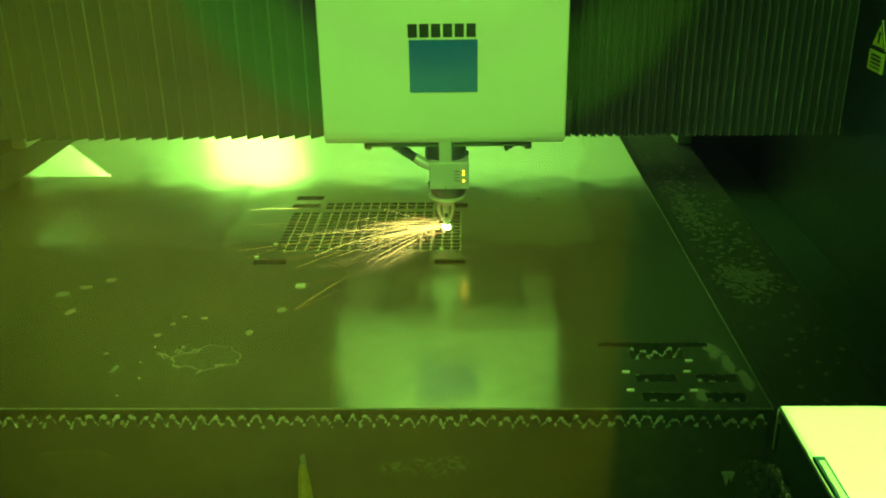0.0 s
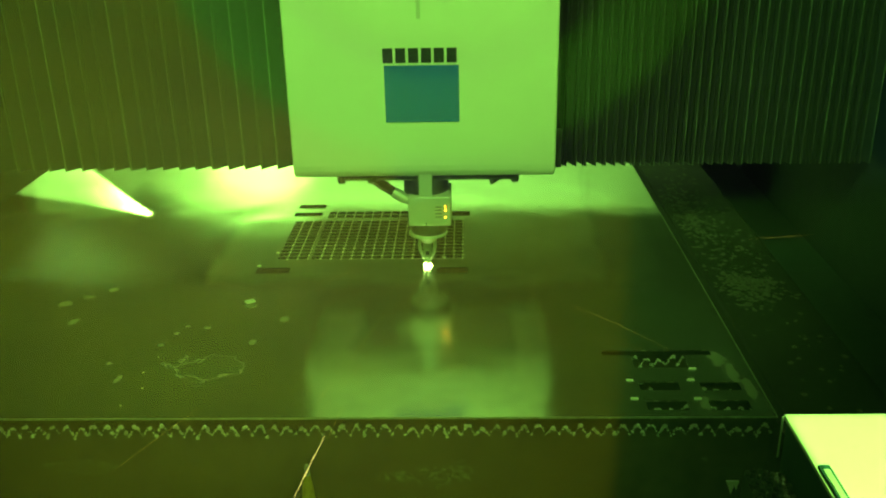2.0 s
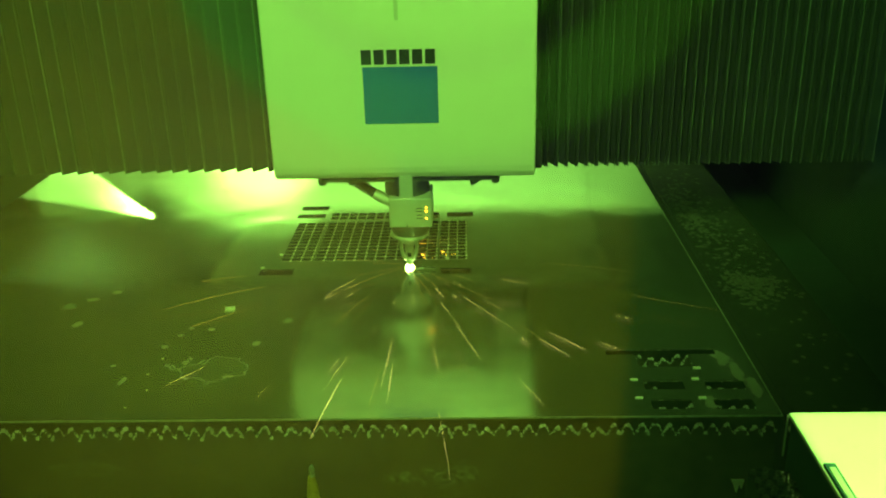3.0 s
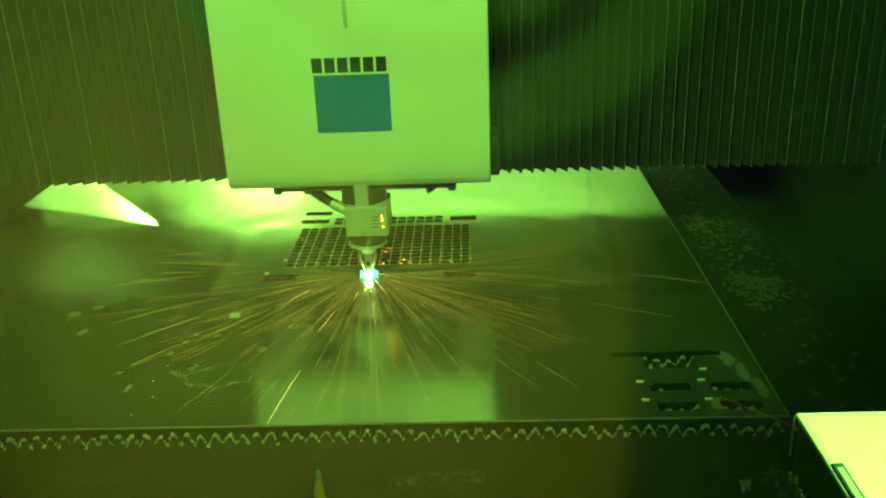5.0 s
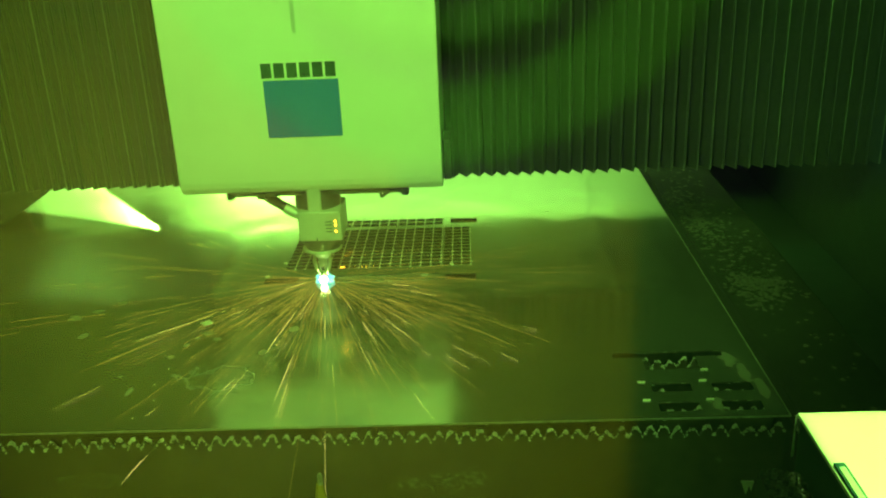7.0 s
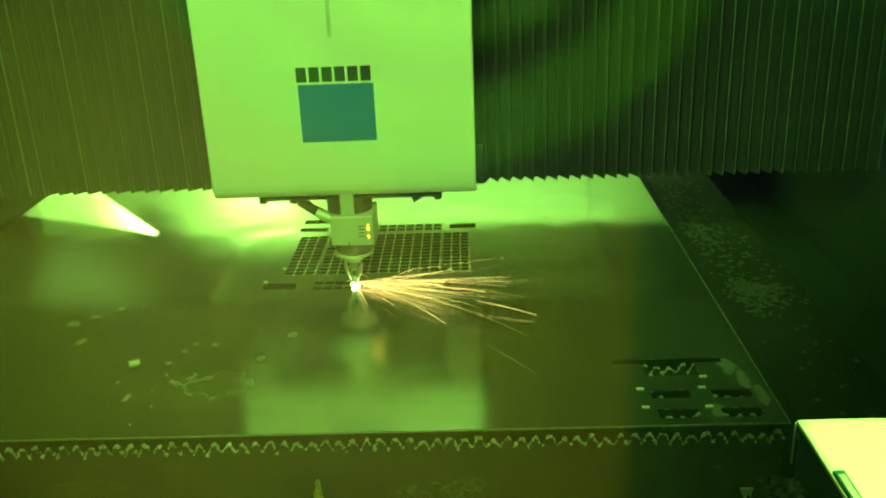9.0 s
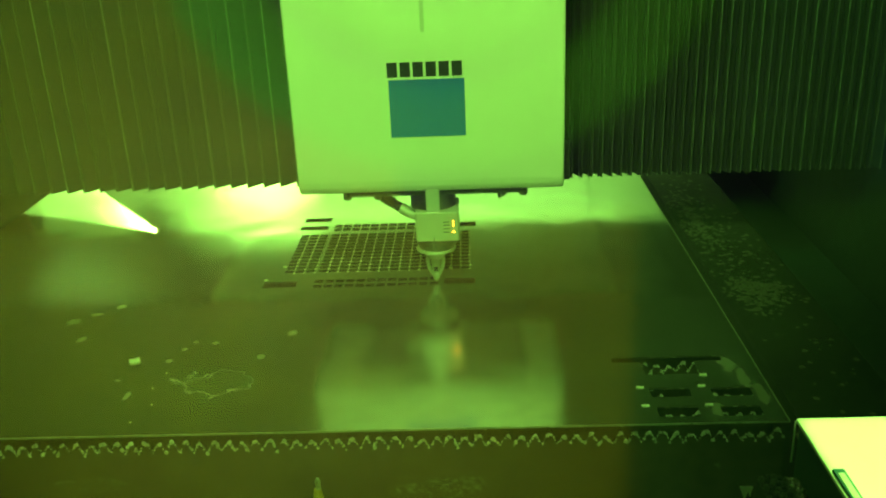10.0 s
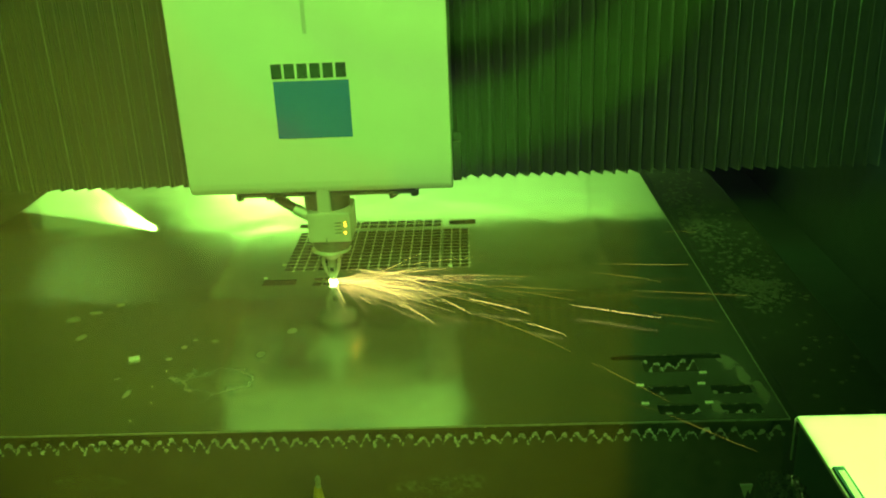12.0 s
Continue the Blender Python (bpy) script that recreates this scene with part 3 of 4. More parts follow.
def cable_chain():
    c = thing("cable_chain", "black link chain hanging by the white box", "cable chain")
    n = 0
    for k in range(14):
        for j in range(6):
            bm = bmesh.new()
            lathe(bm, [(0.0018, 0), (0.0042, 0.001), (0.0042, 0.004), (0.0018, 0.006)], 0, 0, 8)
            ob = part("link", bm, M_DARKSTEEL if (k + j) % 2 == 0 else M_RUBBER, c)
            y = 1.052 - k * 0.010
            ob.matrix_local = pose(0.386 + j * 0.0085 + (k % 2) * 0.004, y, 0.829 + 0.003 * math.sin(k * 1.3 + j), 70 + 10 * math.sin(k), 0, 12 * math.sin(j * 2 + k))
            n += 1
    boxes("base_plate", [(0.382, 0.437, 0.90, 1.056, 0.60, 0.826)], M_RUBBER, c)
    p = thing("bent_plate", "small bright bent metal plate behind the chain", "metal plate")
    bm = bmesh.new()
    pts = [(0.366, 0.806), (0.384, 0.806), (0.381, 0.790), (0.378, 0.799), (0.374, 0.784)]
    f = [bm.verts.new((x - 0.003, 1.0635, z)) for x, z in pts]
    r = [bm.verts.new((x - 0.003, 1.0668, z)) for x, z in pts]
    bm.faces.new(f)
    bm.faces.new(r[::-1])
    for k in range(5):
        bm.faces.new((f[k], f[(k + 1) % 5], r[(k + 1) % 5], r[k]))
    part("plate", bm, M_BRIGHT, p)


cable_chain()


def stickers():
    def plate(name, pts, mat, x, parent):
        bm = bmesh.new()
        a = [bm.verts.new((x, y * 0.72, z * 0.66)) for y, z in pts]
        b = [bm.verts.new((x - 0.001, y * 0.72, z * 0.66)) for y, z in pts]
        bm.faces.new(a)
        bm.faces.new(b[::-1])
        for k in range(len(pts)):
            bm.faces.new((a[k], a[(k + 1) % len(pts)], b[(k + 1) % len(pts)], b[k]))
        return part(name, bm, mat, parent)
    s = thing("warning_sign", "yellow triangular warning sign over a small text plate on the wall", "warning sign", at=(0.84, 1.868, 1.246))
    cy, cz = 0.0, 0.0
    plate("triangle", [(cy - 0.05, cz), (cy + 0.05, cz), (cy, cz + 0.088)], M_YELLOW, -0.0005, s)
    for a, b in (((cy - 0.043, cz + 0.004), (cy + 0.043, cz + 0.004)), ((cy + 0.043, cz + 0.004), (cy, cz + 0.08)), ((cy, cz + 0.08), (cy - 0.043, cz + 0.004))):
        d = Vector((b[0] - a[0], b[1] - a[1])).normalized() * 0.002
        plate("border", [(a[0] - d.y, a[1] + d.x), (a[0] + d.y, a[1] - d.x), (b[0] + d.y, b[1] - d.x), (b[0] - d.y, b[1] + d.x)], M_INK, -0.002, s)
    plate("symbol", [(cy - 0.004, cz + 0.016), (cy + 0.004, cz + 0.016), (cy + 0.006, cz + 0.05), (cy - 0.006, cz + 0.05)], M_INK, -0.002, s)
    plate("text_plate", [(cy - 0.05, cz - 0.07), (cy + 0.05, cz - 0.07), (cy + 0.05, cz - 0.008), (cy - 0.05, cz - 0.008)], M_YELLOW, -0.0005, s)
    for z in (-0.058, -0.046, -0.034, -0.022):
        plate("text_bar", [(cy - 0.032, cz + z - 0.002), (cy + 0.032, cz + z - 0.002), (cy + 0.032, cz + z + 0.002), (cy - 0.032, cz + z + 0.002)], M_INK, -0.002, s)


stickers()

# ---- gantry: all in its own space, y from the nozzle's line ----
N_LEFT, N_RIGHT = 33, 34


def pleat(name, width, parent, side):
    """One fold: a slanting panel, and a steep way back to the next fold's front edge. side: 1 opens to the right."""
    bm = bmesh.new()
    z0, z1, d, th = 1.036, 1.80, 0.036 if side > 0 else 0.034, 0.003
    fold_at = width / 2 - 0.006 if side > 0 else 0.002
    pts = [(-width / 2 * side, 0.0), (fold_at * side, d), (width / 2 * side, 0.0)]
    ring = [(x, y) for x, y in pts] + [(x, y + th) for x, y in reversed(pts)]
    lo = [bm.verts.new((x, y, z0)) for x, y in ring]
    hi = [bm.verts.new((x, y, z1)) for x, y in ring]
    n = len(ring)
    for k in range(n):
        bm.faces.new((lo[k], lo[(k + 1) % n], hi[(k + 1) % n], hi[k]))
    for a, b, c, e in ((0, 1, 4, 5), (1, 2, 3, 4)):
        bm.faces.new((lo[a], lo[b], lo[c], lo[e]))
        bm.faces.new((hi[e], hi[c], hi[b], hi[a]))
    fold = part(name, bm, M_BELLOWS, parent)
    x = -width / 2 * side
    boxes("seam", [(x - 0.0009, x + 0.0009, -0.0018, 0.0003, z0 + 0.001, z1)], M_SEAM, fold, "worn pale fold edge")
    return fold


def fold_row(width, count, parent, side):
    first = pleat("bellows_fold", width, parent, side)
    out = [first]
    for _ in range(count - 1):
        o, c = first.copy(), first.children[0].copy()
        for ob in (o, c):
            scene.collection.objects.link(ob)
        c.parent = o
        out.append(o)
    return out


def gantry():
    g = thing("gantry", "black pleated bellows over a moving gantry beam", "gantry")
    boxes("beam", [(-1.46, 0.825, 0.265, 0.73, 1.05, 1.78)], M_BEAM, g, "dark grey gantry beam", 0.004)
    # added plates: lit middle, black left against a stray reflection, dimmer right
    boxes("bottom_plate", [(-0.60, 0.32, 0.272, 0.70, 1.0465, 1.0498)], M_UNDER_LIT, g, "added pale plate standing for the lit underside of the beam")
    boxes("bottom_plate", [(-1.44, -0.603, 0.272, 0.70, 1.0465, 1.0498)], M_RUBBER, g, "added black plate keeping stray glare off the beam's underside")
    boxes("bottom_plate", [(0.323, 0.45, 0.272, 0.70, 1.0465, 1.0498)], M_UNDER_DIM, g, "added mid grey plate standing for the dimmer underside of the beam")
    left = fold_row(0.0365, N_LEFT, g, 1)
    right = fold_row(0.0280, N_RIGHT, g, -1)
    return g, left, right


GANTRY, FOLDS_LEFT, FOLDS_RIGHT = gantry()


# ---- cutting unit: x from the nozzle's axis, y from the nozzle's line ----
def cutting_unit():
    u = thing("cutting_unit", "white laser cutting unit with a blue badge over a nozzle head", "laser cutter")
    bm = bmesh.new()
    y0, y1 = -0.045, 0.20
    profile = [(y1, 1.091), (y0 + 0.024, 1.091), (y0 + 0.016, 1.093), (y0 + 0.009, 1.098), (y0 + 0.004, 1.106), (y0 + 0.001, 1.117), (y0, 1.130), (y0, 1.80), (y1, 1.80)]
    sides = [[bm.verts.new((x, y, z)) for y, z in profile] for x in (-0.238, 0.236)]
    for k in range(len(profile)):
        m = (k + 1) % len(profile)
        bm.faces.new((sides[0][k], sides[0][m], sides[1][m], sides[1][k]))
    caps = [bm.faces.new(sides[0]), bm.faces.new(sides[1][::-1])]
    bmesh.ops.recalc_face_normals(bm, faces=bm.faces[:])
    bmesh.ops.bevel(bm, geom=[e for f in caps for e in f.edges], offset=0.004, segments=3, affect="EDGES", profile=0.5)
    part("cover", bm, M_WHITE, u, "white enamelled cover with a rolled lower edge", smooth=False)
    boxes("badge", [(-0.0655, 0.0645, y0 - 0.0015, y0 + 0.002, 1.198, 1.298)], M_BLUE, u, "blue square badge")
    for k in range(6):
        a = -0.067 + k * 0.0221
        w = 0.0175
        boxes("badge_bar", [(a, a + w, y0 - 0.0012, y0 + 0.002, 1.3025, 1.3275)], M_INK, u)
    boxes("cover_slot", [(-0.007, 0.000, y0 - 0.0008, y0 + 0.002, 1.377, 1.62)], M_HEADGREY, u, "narrow grey slot")
    boxes("side_bracket", [(0.2365, 0.252, y0 + 0.05, y0 + 0.12, 1.095, 1.17)], M_RUBBER, u, bevel=0.002)
    boxes("bottom_flange", [(-0.15, 0.17, y0 + 0.02, y1 - 0.03, 1.083, 1.0905)], M_DARKSTEEL, u, bevel=0.001)
    for x in (-0.155, -0.10, 0.125, 0.165):
        bm = bmesh.new()
        lathe(bm, [(0.006, 1.076), (0.008, 1.079), (0.008, 1.0905)], x, y0 + 0.03, 10)
        part("bolt", bm, M_DARKSTEEL, u)
    bm = bmesh.new()
    tube(bm, [(0.120, y0 + 0.03, 1.072), (0.140, y0 + 0.03, 1.088)], [0.003, 0.006])
    part("air_jet", bm, M_DARKSTEEL, u)
    # head, which the unit lifts and lowers
    h = new("head")
    h.parent = u
    bm = bmesh.new()
    lathe(bm, [(0.034, 1.046), (0.042, 1.052), (0.042, 1.078), (0.036, 1.12)], 0, 0.012, 28)
    part("neck", bm, M_DARKSTEEL, h, "dark ribbed neck", smooth=False)
    boxes("neck_plate", [(-0.012, 0.013, -0.036, -0.029, 1.046, 1.11)], M_HEADGREY, h, bevel=0.002)
    boxes("block", [(-0.032, 0.047, -0.040, 0.045, 0.998, 1.055)], M_HEADGREY, h, "light grey sensor block", 0.003)
    for z, w in ((1.0365, 0.0011), (1.030, 0.0014), (1.0165, 0.0013)):
        bm = bmesh.new()
        bmesh.ops.create_icosphere(bm, subdivisions=2, radius=w, matrix=Matrix.Translation((0.0365, -0.040, z)))
        part("indicator_light", bm, M_LED, h, "amber glowing indicator")
    for z in (1.036, 1.030, 1.023, 1.0165):
        boxes("text_bar", [(0.018, 0.030, -0.0408, -0.039, z - 0.0008, z + 0.0008)], M_DARKSTEEL, h)
    boxes("index_mark", [(0.0, 0.0012, -0.0408, -0.039, 0.998, 1.006)], M_INK, h)
    bm = bmesh.new()
    lathe(bm, [(0.033, 0.974), (0.036, 0.980), (0.040, 0.990), (0.041, 0.998)], 0.004, 0.002, 28)
    part("clamp_ring", bm, M_DARKSTEEL, h, "dull grey clamp ring", smooth=False)
    bm = bmesh.new()
    lathe(bm, [(0.0135, 0.953), (0.0165, 0.958), (0.026, 0.965), (0.0365, 0.9695), (0.0375, 0.972), (0.034, 0.9745)], 0.002, 0.0, 28)
    part("flared_collar", bm, M_SATIN, h, "bright flared steel collar", smooth=True)
    bm = bmesh.new()
    lathe(bm, [(0.0065, 0.920), (0.0085, 0.930), (0.0085, 0.944), (0.0115, 0.956)], 0.0, 0.002, 20)
    part("nozzle_body", bm, M_HEADGREY, h, smooth=True)
    boxes("body_slot", [(-0.0035, 0.0035, -0.0075, -0.004, 0.926, 0.934)], M_INK, h, "dark slot")
    for s in (-1, 1):
        bm = bmesh.new()
        tube(bm, [(s * 0.0135, -0.006, 0.960), (s * 0.0150, -0.0065, 0.946), (s * 0.0125, -0.006, 0.932), (s * 0.0065, -0.004, 0.917)], [0.0034, 0.0036, 0.0034, 0.0026], 8)
        part("contact_arm", bm, M_SATIN, h, smooth=True)
    bm = bmesh.new()
    lathe(bm, [(0.0022, 0.9035), (0.0045, 0.906), (0.0075, 0.914), (0.008, 0.921)], 0.0, 0.0, 20)
    part("nozzle_tip", bm, M_SATIN, h, "worn metal nozzle tip", smooth=True)
    bm = bmesh.new()
    pts = [Vector((-0.115, 0.02, 1.09)), Vector((-0.105, 0.015, 1.080)), Vector((-0.085, 0.01, 1.066)), Vector((-0.062, 0.008, 1.050)), Vector((-0.045, 0.006, 1.040)), Vector((-0.030, 0.005, 1.034))]
    tube(bm, pts, [0.009, 0.0095, 0.0095, 0.009, 0.0085, 0.008], 12)
    hose = part("hose", bm, M_RUBBER, h, "thick black corrugated hose", smooth=True)
    for k in range(9):
        t = k / 9 * 2.6
        i = int(t)
        c = pts[i].lerp(pts[i + 1], t - i)
        d = (pts[i + 1] - pts[i]).normalized()
        bm = bmesh.new()
        tube(bm, [c - d * 0.0015, c + d * 0.0015], [0.0112, 0.0112], 12)
        part("hose_rib", bm, M_RUBBER, hose)
    bm = bmesh.new()
    tube(bm, [pts[3], pts[4], pts[5]], [0.0105, 0.0105, 0.0095], 12)
    part("hose_fitting", bm, M_SATIN, hose, "steel hose fitting")
    glows = []
    for name, mat, r, tag in (("melt_glow", M_ARC, 0.0076, "white-hot melt under the nozzle"), ("plasma_glow", M_PLASMA, 0.0150, "blue-white plasma flash under the nozzle")):
        bm = bmesh.new()
        bmesh.ops.create_icosphere(bm, subdivisions=3, radius=r)
        rng = random.Random(8)
        for v in bm.verts:
            v.co *= 0.85 + 0.3 * noise.noise(v.co * 160) + 0.1 * rng.random()
            v.co.z *= 0.85
            v.co.x *= 1.25
        ob = part(name, bm, mat, u, tag, smooth=True)
        if mat is M_PLASMA:
            bm = bmesh.new()
            bmesh.ops.create_icosphere(bm, subdivisions=2, radius=0.0075, matrix=Matrix.Translation((0, -0.0105, 0.004)))
            part("white_core", bm, M_ARC, ob, "white-hot core of the flash", smooth=True)
        glows.append(ob)
    # drops of melt flying under the sheet, which glow through the cut holes
    bm = bmesh.new()
    rng = random.Random(31)
    for _ in range(26):
        q = rng.random()
        c = Vector((0.012 + 0.075 * q, 0.100 + rng.uniform(-0.010, 0.012), rng.uniform(-0.004, 0.004)))
        bmesh.ops.create_icosphere(bm, subdivisions=1, radius=rng.uniform(0.0012, 0.0032) * (1 - 0.5 * q), matrix=Matrix.Translation(c) @ Matrix.Diagonal((1.8, 1, 0.8, 1)))
    glows.append(part("melt_drops", bm, M_DRIP, u, "orange glowing drops of melt under the sheet"))
    return u, h, glows


UNIT, HEAD, (MELT, PLASMA, DROPS) = cutting_unit()


# ---- sparks ----
def spark_mesh(rng, length, radius, mat):
    bm = bmesh.new()
    n = 6
    sag = rng.uniform(-0.02, 0.11) * length
    pts = [(length * (k / n - 0.5), 0, -sag * (k / n) ** 2) for k in range(n + 1)]
    tube(bm, pts, [radius * (0.25 + 0.75 * math.sin(math.pi * (0.12 + 0.80 * k / n))) for k in range(n + 1)], 5)
    bmesh.ops.recalc_face_normals(bm, faces=bm.faces[:])
    me = bpy.data.meshes.new("spark")
    bm.to_mesh(me)
    bm.free()
    me.materials.append(mat)
    return me


def sparks():
    rng = random.Random(21)
    out = []
    for group, count in (("left", 72), ("right", 72), ("round", 155)):
        for _ in range(count):
            if group == "round":
                az = rng.gauss(-90, 62)
                length = rng.uniform(0.04, 0.20)
                reach, rise = rng.uniform(0.12, 0.75), rng.uniform(-0.01, 0.03)
                mat = M_EMBER if rng.random() < 0.93 else M_SPARK
                r = rng.uniform(0.00011, 0.00021)
            else:
                spread = rng.gauss(-24, 18)
                az = spread if group == "right" else 180 - spread
                reach, rise = abs(rng.gauss(0, 0.36)) + 0.02, rng.uniform(-0.01, 0.035)
                length = rng.uniform(0.03, 0.12) + 0.25 * reach * rng.random()
                mat = M_SPARK if rng.random() < 0.35 else M_EMBER
                if rng.random() < 0.45:
                    reach, length, mat = rng.uniform(0.008, 0.06), rng.uniform(0.02, 0.19), M_SPARK
                r = rng.uniform(0.00014, 0.00032)
            ob = new("spark", spark_mesh(rng, length, r, mat))
            tagged(ob, "thin glowing orange streak of a flying spark", "spark", "flying sparks")
            out.append((ob, group, az, reach, rise, length, rng.randrange(1000)))
    return out


SPARKS = sparks()


def spray(name, label, seed, count, middle, spread, near, far, longest, radius, mat):
    """A fan of fine streaks round the nozzle, too many to count; x is the way they fly at angle 0."""
    rng = random.Random(seed)
    bm = bmesh.new()
    for _ in range(count):
        az = radians(rng.gauss(middle, spread))
        start = near + (far - near) * rng.random() ** 1.6
        size = longest * (0.15 + 0.85 * rng.random() ** 2)
        climb, drop = rng.uniform(-0.02, 0.10), rng.uniform(0.05, 0.35)
        pts = []
        for k in range(5):
            q = start + size * k / 4
            pts.append((q * math.cos(az), q * math.sin(az), max(-0.004, climb * q - drop * q * q)))
        w = rng.uniform(0.6, 1.3) * radius
        tube(bm, pts, [w * 0.5, w, w, w * 0.8, w * 0.3], 4)
    ob = part(name, bm, mat)
    return tagged(ob, label, "sparks", kind="stuff")


SPRAYS = {"left": spray("spark_spray", "fan of fine glowing sparks thrown from the cut", 41, 64, 207, 14, 0.0, 0.12, 0.24, 0.00012, M_SPARK),
          "right": spray("spark_spray", "fan of fine glowing sparks thrown from the cut", 42, 64, -25, 16, 0.0, 0.12, 0.24, 0.00012, M_SPARK),
          "round": spray("spark_burst", "wide burst of fine dull red sparks over the sheet", 43, 420, -90, 66, 0.03, 0.42, 0.20, 0.00010, M_EMBER),
          "front": spray("spark_burst", "loose burst of thin pale sparks flying towards the window", 44, 30, -92, 28, 0.12, 0.58, 0.17, 0.00010, M_SPARK)}

# ---- how things move ----
# nozzle x: cutting the grid's last holes, stepping along the new row, sweeping to and fro
HEAD_GRID = [(0, -0.037), (0.1, -0.004), (0.2, 0.003), (0.3, -0.016), (0.4, -0.051), (0.5, -0.040), (0.6, -0.003), (0.7, 0.002), (0.8, -0.017),
             (0.9, -0.046), (1, -0.039), (1.1, -0.011), (1.2, -0.001), (1.3, -0.016), (1.4, -0.038), (1.5, -0.051)]
HEAD_ROW = [(1.7, -0.088), (1.8, -0.088), (2, -0.075), (2.5, -0.096), (3, -0.116), (3.5, -0.138), (4, -0.159), (4.5, -0.181), (5, -0.202), (5.5, -0.221),
            (6, -0.244), (6.5, -0.265), (7, -0.288), (7.2, -0.300), (7.6, -0.318), (8.0, -0.300), (8.3, -0.150), (8.5, -0.088), (8.65, -0.100)]
HEAD_SWEEP = [(8.8, -0.154), (9, -0.226), (9.1, -0.267), (9.2, -0.307), (9.3, -0.323), (9.4, -0.295), (9.5, -0.254), (9.6, -0.213), (9.8, -0.131), (9.9, -0.091),
              (10, -0.071), (10.1, -0.089), (10.2, -0.128), (10.4, -0.206), (10.5, -0.248), (10.6, -0.292), (10.7, -0.315), (10.8, -0.310), (10.9, -0.269),
              (11, -0.232), (11.2, -0.144), (11.3, -0.105), (11.4, -0.077), (11.5, -0.071), (11.6, -0.113), (11.8, -0.194), (11.9, -0.233), (12, -0.268)]
HEAD_X = HEAD_GRID + HEAD_ROW + HEAD_SWEEP
GANTRY_Y = [(0, 1.772), (1.45, 1.772), (1.5, 1.762), (1.65, 1.625), (1.75, 1.614), (3.0, 1.612), (5.0, 1.594), (7.2, 1.589), (8.2, 1.590), (12.0, 1.591)]
LIFT = [(0, 0), (1.4, 0), (1.47, 0.045), (1.62, 0.045), (1.75, 0), (7.9, 0), (8.05, 0.03), (8.4, 0.03), (8.55, 0), (12, 0)]
# when the beam is on: from, to, where the sparks fly
BURSTS = [(0.0, 0.13, "left"), (0.27, 0.37, "right"), (0.43, 0.63, "left"), (0.77, 0.86, "right"), (0.95, 1.15, "left"), (0.95, 1.05, "right"), (1.27, 1.33, "right"),
          (8.7, 9.23, "right"), (9.37, 9.93, "left"), (10.07, 10.63, "right"), (10.77, 11.43, "left"), (11.57, 12.1, "right")]
PIERCES = [1.9, 2.4, 2.7, 3.2, 3.5, 3.83, 4.17, 4.5, 4.9, 5.0, 5.2, 5.47, 5.7, 5.8, 6.0, 6.2, 6.3, 6.5, 6.7, 6.8, 7.0, 7.33, 7.6]
# how many of the loose sparks fly at the strong ones
BURST_SHARE = {3.0: 0.15, 5.0: 0.9, 5.47: 0.24, 6.0: 0.3, 6.5: 0.95, 7.0: 0.97}
EMBERS = [2.0, 2.5, 2.9, 3.0, 5.5, 6.0]


def along(rows, t):
    return float(np.interp(t, [r[0] for r in rows], [r[1] for r in rows]))


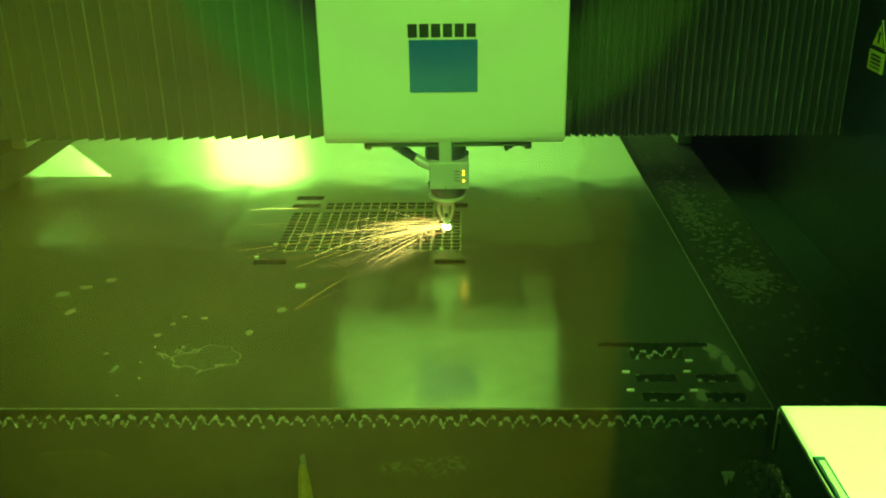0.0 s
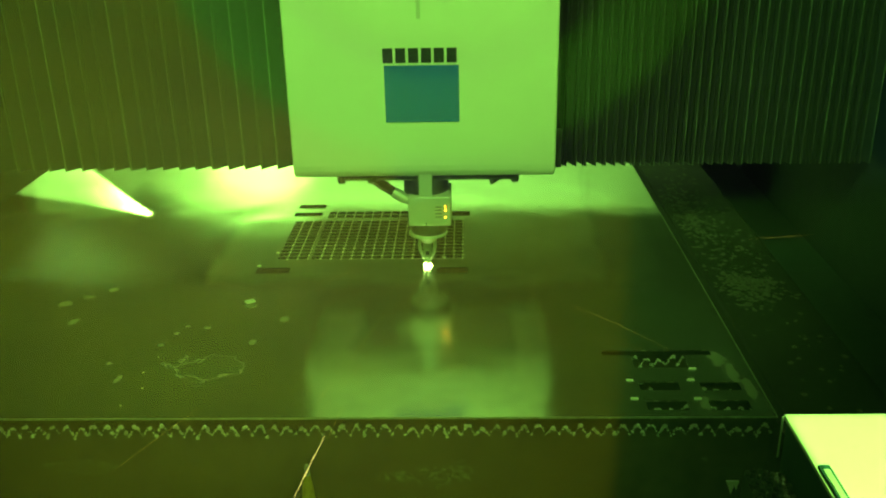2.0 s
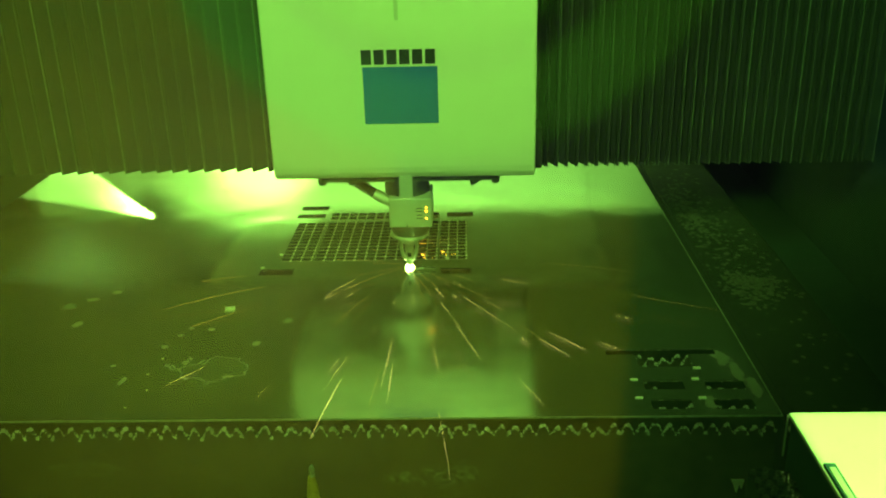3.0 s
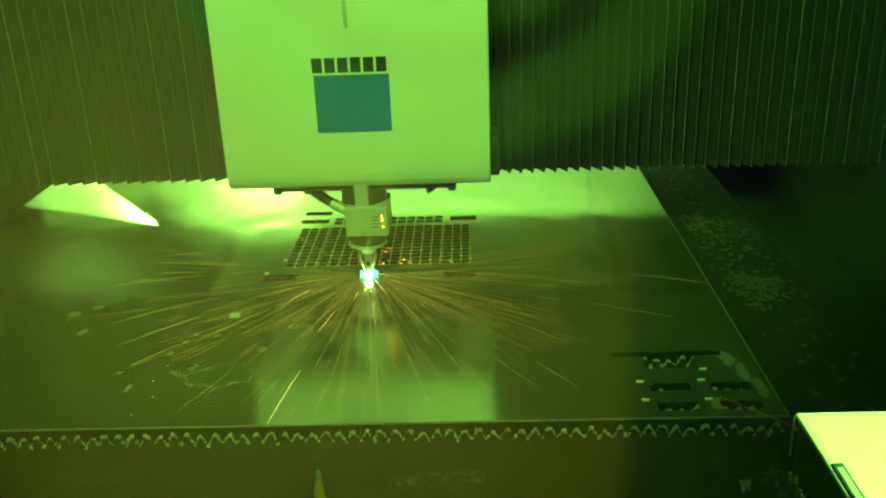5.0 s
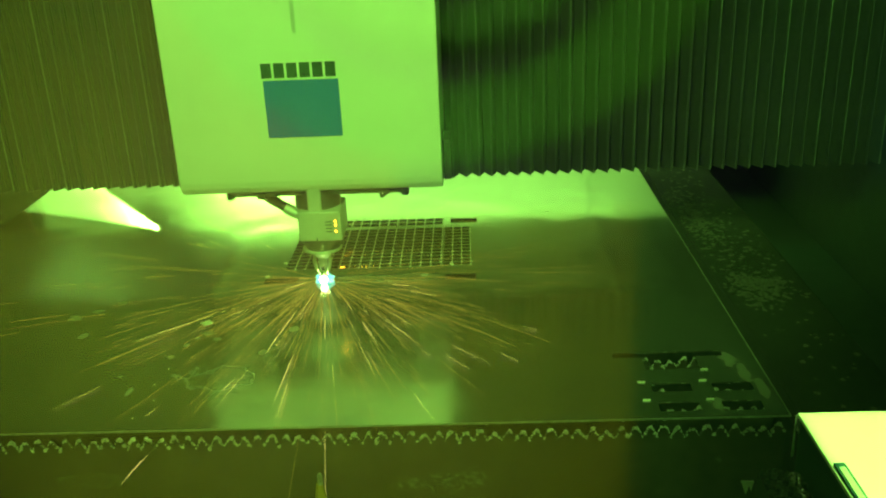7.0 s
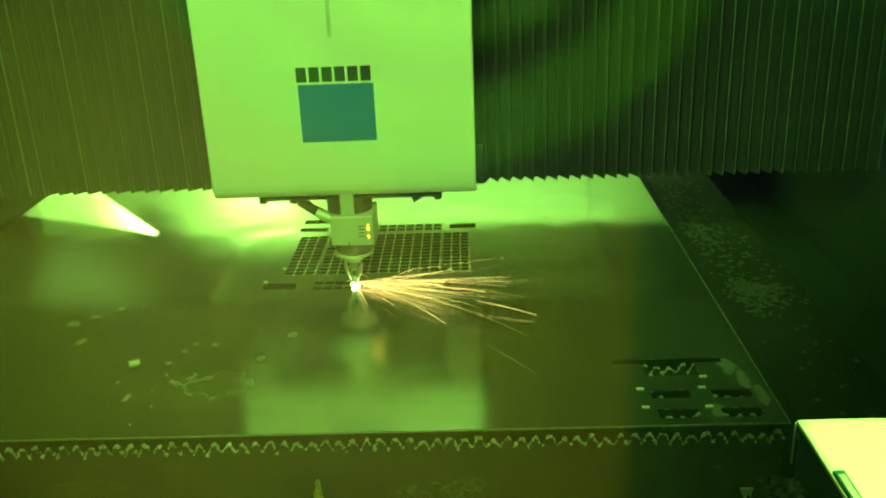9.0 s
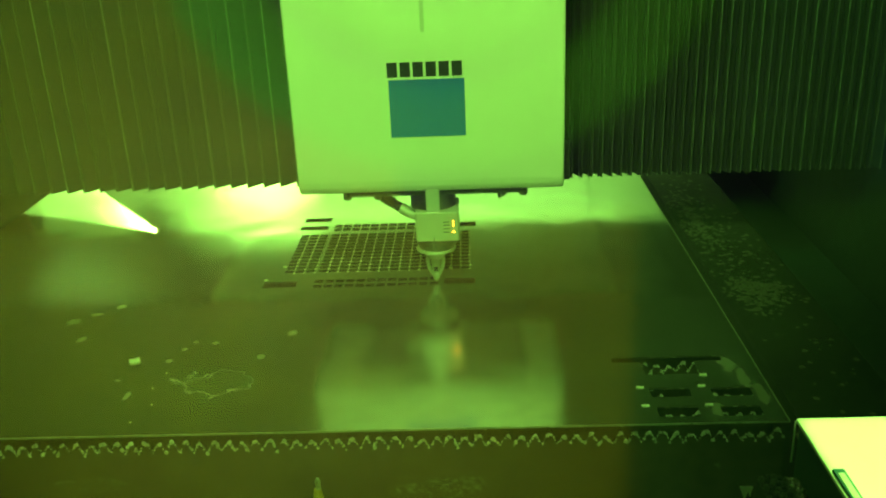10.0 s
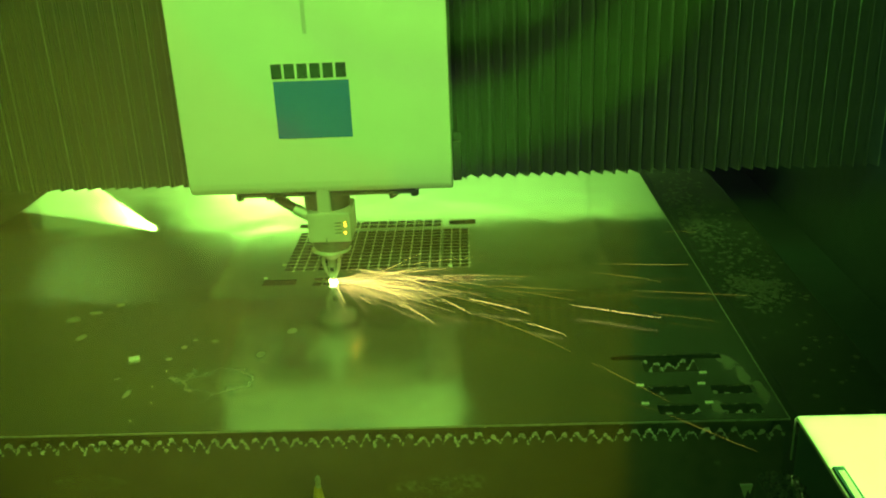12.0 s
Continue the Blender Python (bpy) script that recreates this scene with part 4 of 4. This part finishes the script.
def motions():
    times = sorted({r[0] for r in HEAD_X} | {r[0] for r in GANTRY_Y})
    walk(GANTRY, [(t, pose(0, y, 0)) for t, y in GANTRY_Y])
    walk(UNIT, [(t, pose(along(HEAD_X, t), along(GANTRY_Y, t), 0)) for t in times])
    walk(HEAD, [(t, pose(0, 0, z)) for t, z in LIFT])
    for folds, end, side in ((FOLDS_LEFT, -1.46, -0.235), (FOLDS_RIGHT, 0.825, 0.233)):
        n = len(folds)
        for k, ob in enumerate(folds):
            f = (k + 0.5) / n
            walk(ob, [(t, pose(end + (along(HEAD_X, t) + side - end) * f, 0.20, 0)) for t in times[::2] + [12.0]])
    walk(CHIP, [(0, pose(-0.297, 1.486, SHEET_Z + 0.0005, 0, 0, 5)), (1.87, pose(-0.297, 1.486, SHEET_Z + 0.0005, 0, 0, 5)), (1.97, pose(-0.36, 1.462, SHEET_Z + 0.004, 0, 0, 40)),
                (2.1, pose(-0.425, 1.438, SHEET_Z + 0.0005, 0, 0, 8)), (6.93, pose(-0.427, 1.436, SHEET_Z + 0.0005, 0, 0, 8)), (7.03, pose(-0.50, 1.37, SHEET_Z + 0.012, 0, 0, 50)),
                (7.13, pose(-0.558, 1.302, SHEET_Z + 0.0005, 0, 0, 24)), (12, pose(-0.558, 1.302, SHEET_Z + 0.0005, 0, 0, 24))])
    # each part of the new rows tips in its hole once the head has cut it, and falls into the tray before the sweeps
    rng = random.Random(17)
    for ob in ROW_PARTS:
        x, y = ob.location.x, ob.location.y
        t = float(np.interp(-x, [-r[1] for r in HEAD_ROW[2:15]], [r[0] for r in HEAD_ROW[2:15]])) + 0.12
        tip, fall = rng.uniform(-5.5, -3.0), 7.55 + 0.9 * rng.random()
        up, tipped, down = pose(x, y, SHEET_Z), pose(x, y, SHEET_Z - 0.0006, tip, rng.uniform(-4, 4)), pose(x, y, 0.604)
        walk(ob, [(0, up), (t, up), (t + 0.07, tipped), (fall, tipped), (fall + 0.2, down), (12, down)])
    # glow: drawn up into the block while the beam is off
    def glow_rows(ob, spans, low, high):
        rows = [(0, high)]
        for a, b in spans:
            fa, fb = max(frame(a), 2), max(frame(b), 3)
            rows += [((fa - 2) / FPS, high if fa > 2 else low), ((fa - 1) / FPS, low), ((fb - 1) / FPS, low), (fb / FPS, high)]
        if frame(spans[-1][1]) >= 361:
            rows = [r for r in rows if frame(r[0]) < 361] + [(12.0, low)]
        else:
            rows.append((12.0, high))
        seen = {}
        for t, z in rows:
            seen[frame(t)] = (t, z)
        walk(ob, [(t, pose(0, 0, z)) for t, z in (seen[k] for k in sorted(seen))])
    glow_rows(MELT, sorted([(a, b) for a, b, s in BURSTS if (a, s) != (0.95, "right")] + [(e, e + 0.03) for e in EMBERS]), 0.9025, 1.025)
    glow_rows(PLASMA, [(p, p + 0.04) for p in PIERCES if p not in (5.47, 6.0)], 0.9045, 1.025)
    glow_rows(DROPS, [(3.0, 3.3), (5.0, 5.04), (5.2, 5.24), (5.47, 5.52), (5.8, 5.84), (6.0, 6.08), (6.3, 6.34), (6.5, 6.54), (7.0, 7.05)], 0.884, 0.35)
    away = pose(-0.35, 2.6, 0.30)
    for group, ob in SPRAYS.items():
        rows = {1: away, 361: away}
        if group == "round":
            spans = [(frame(p), frame(p) + 2) for p in (5.0, 6.0, 6.5, 7.0)]
        elif group == "front":
            spans = [(frame(p), frame(p) + 2) for p in (3.0, 5.5, 6.0, 7.0)]
        else:
            spans = [(frame(a), min(frame(b) - 1, 361)) for a, b, side in BURSTS if side == group and a != 0.95]
        for a, b in spans:
            for k in range(a, b + 1):
                t = (k - 1) / FPS
                rows[k] = pose(along(HEAD_X, t), along(GANTRY_Y, t), 0.9065, 0, 0, 9 * math.sin(k * 2.3))
            for k in (a - 1, b + 1):
                if 1 <= k <= 361:
                    rows[k] = away
        walk(ob, [((k - 1) / FPS, rows[k]) for k in sorted(rows)])
    for ob, group, az, reach, rise, length, seed in SPARKS:
        rng = random.Random(seed)
        d = Vector((math.cos(radians(az)), math.sin(radians(az)), 0))
        flights = []
        if group == "round":
            for p in PIERCES + [3.0]:
                if rng.random() < BURST_SHARE.get(p, 0.10):
                    flights.append((frame(p) - rng.randrange(0, 4), rng.randrange(4, 6)))
        else:
            for a, b, s in BURSTS:
                if s != group:
                    continue
                k = frame(a) + (rng.randrange(0, 4) if a > 0 else -rng.randrange(0, 5))
                while k < frame(b) - 2:
                    n = rng.randrange(3, 6)
                    if k + n <= frame(b) + 1:
                        flights.append((k, n))
                    k += n + 3 + rng.randrange(0, 3)
        flights.sort()
        rows = {}
        def rest(k):
            t = max(0, (k - 1) / FPS)
            return pose(along(HEAD_X, t), along(GANTRY_Y, t) + 0.05, 0.70, 0, 0, az)
        last = -10
        for k, n in flights:
            if k <= last + 1 or k + n > 372:
                continue
            t = max(0, (k - 1) / FPS)
            p = Vector((along(HEAD_X, t), along(GANTRY_Y, t), 0.908))
            rows[k - 1] = rest(k - 1)
            for i in range(n + 1):
                q = (i + 0.25) / n
                c = p + d * (length * 0.38 + reach * q)
                z = p.z + rise * q * (1.3 - q) * 1.6
                rows[k + i] = pose(c.x, c.y, max(z, 0.905), 0, -math.degrees(math.atan2(rise * (1.3 - 2 * q) * 1.6, reach)) * 0.7, az)
            rows[k + n + 1] = rest(k + n + 1)
            last = k + n + 1
        first = min([k for k in rows if k >= 1], default=None)
        if 1 not in rows:
            rows[1] = rest(1)
        if 361 not in rows:
            rows[361] = rest(361)
        walk(ob, [((k - 1) / FPS, rows[k]) for k in sorted(rows) if 1 <= k <= 361])


motions()
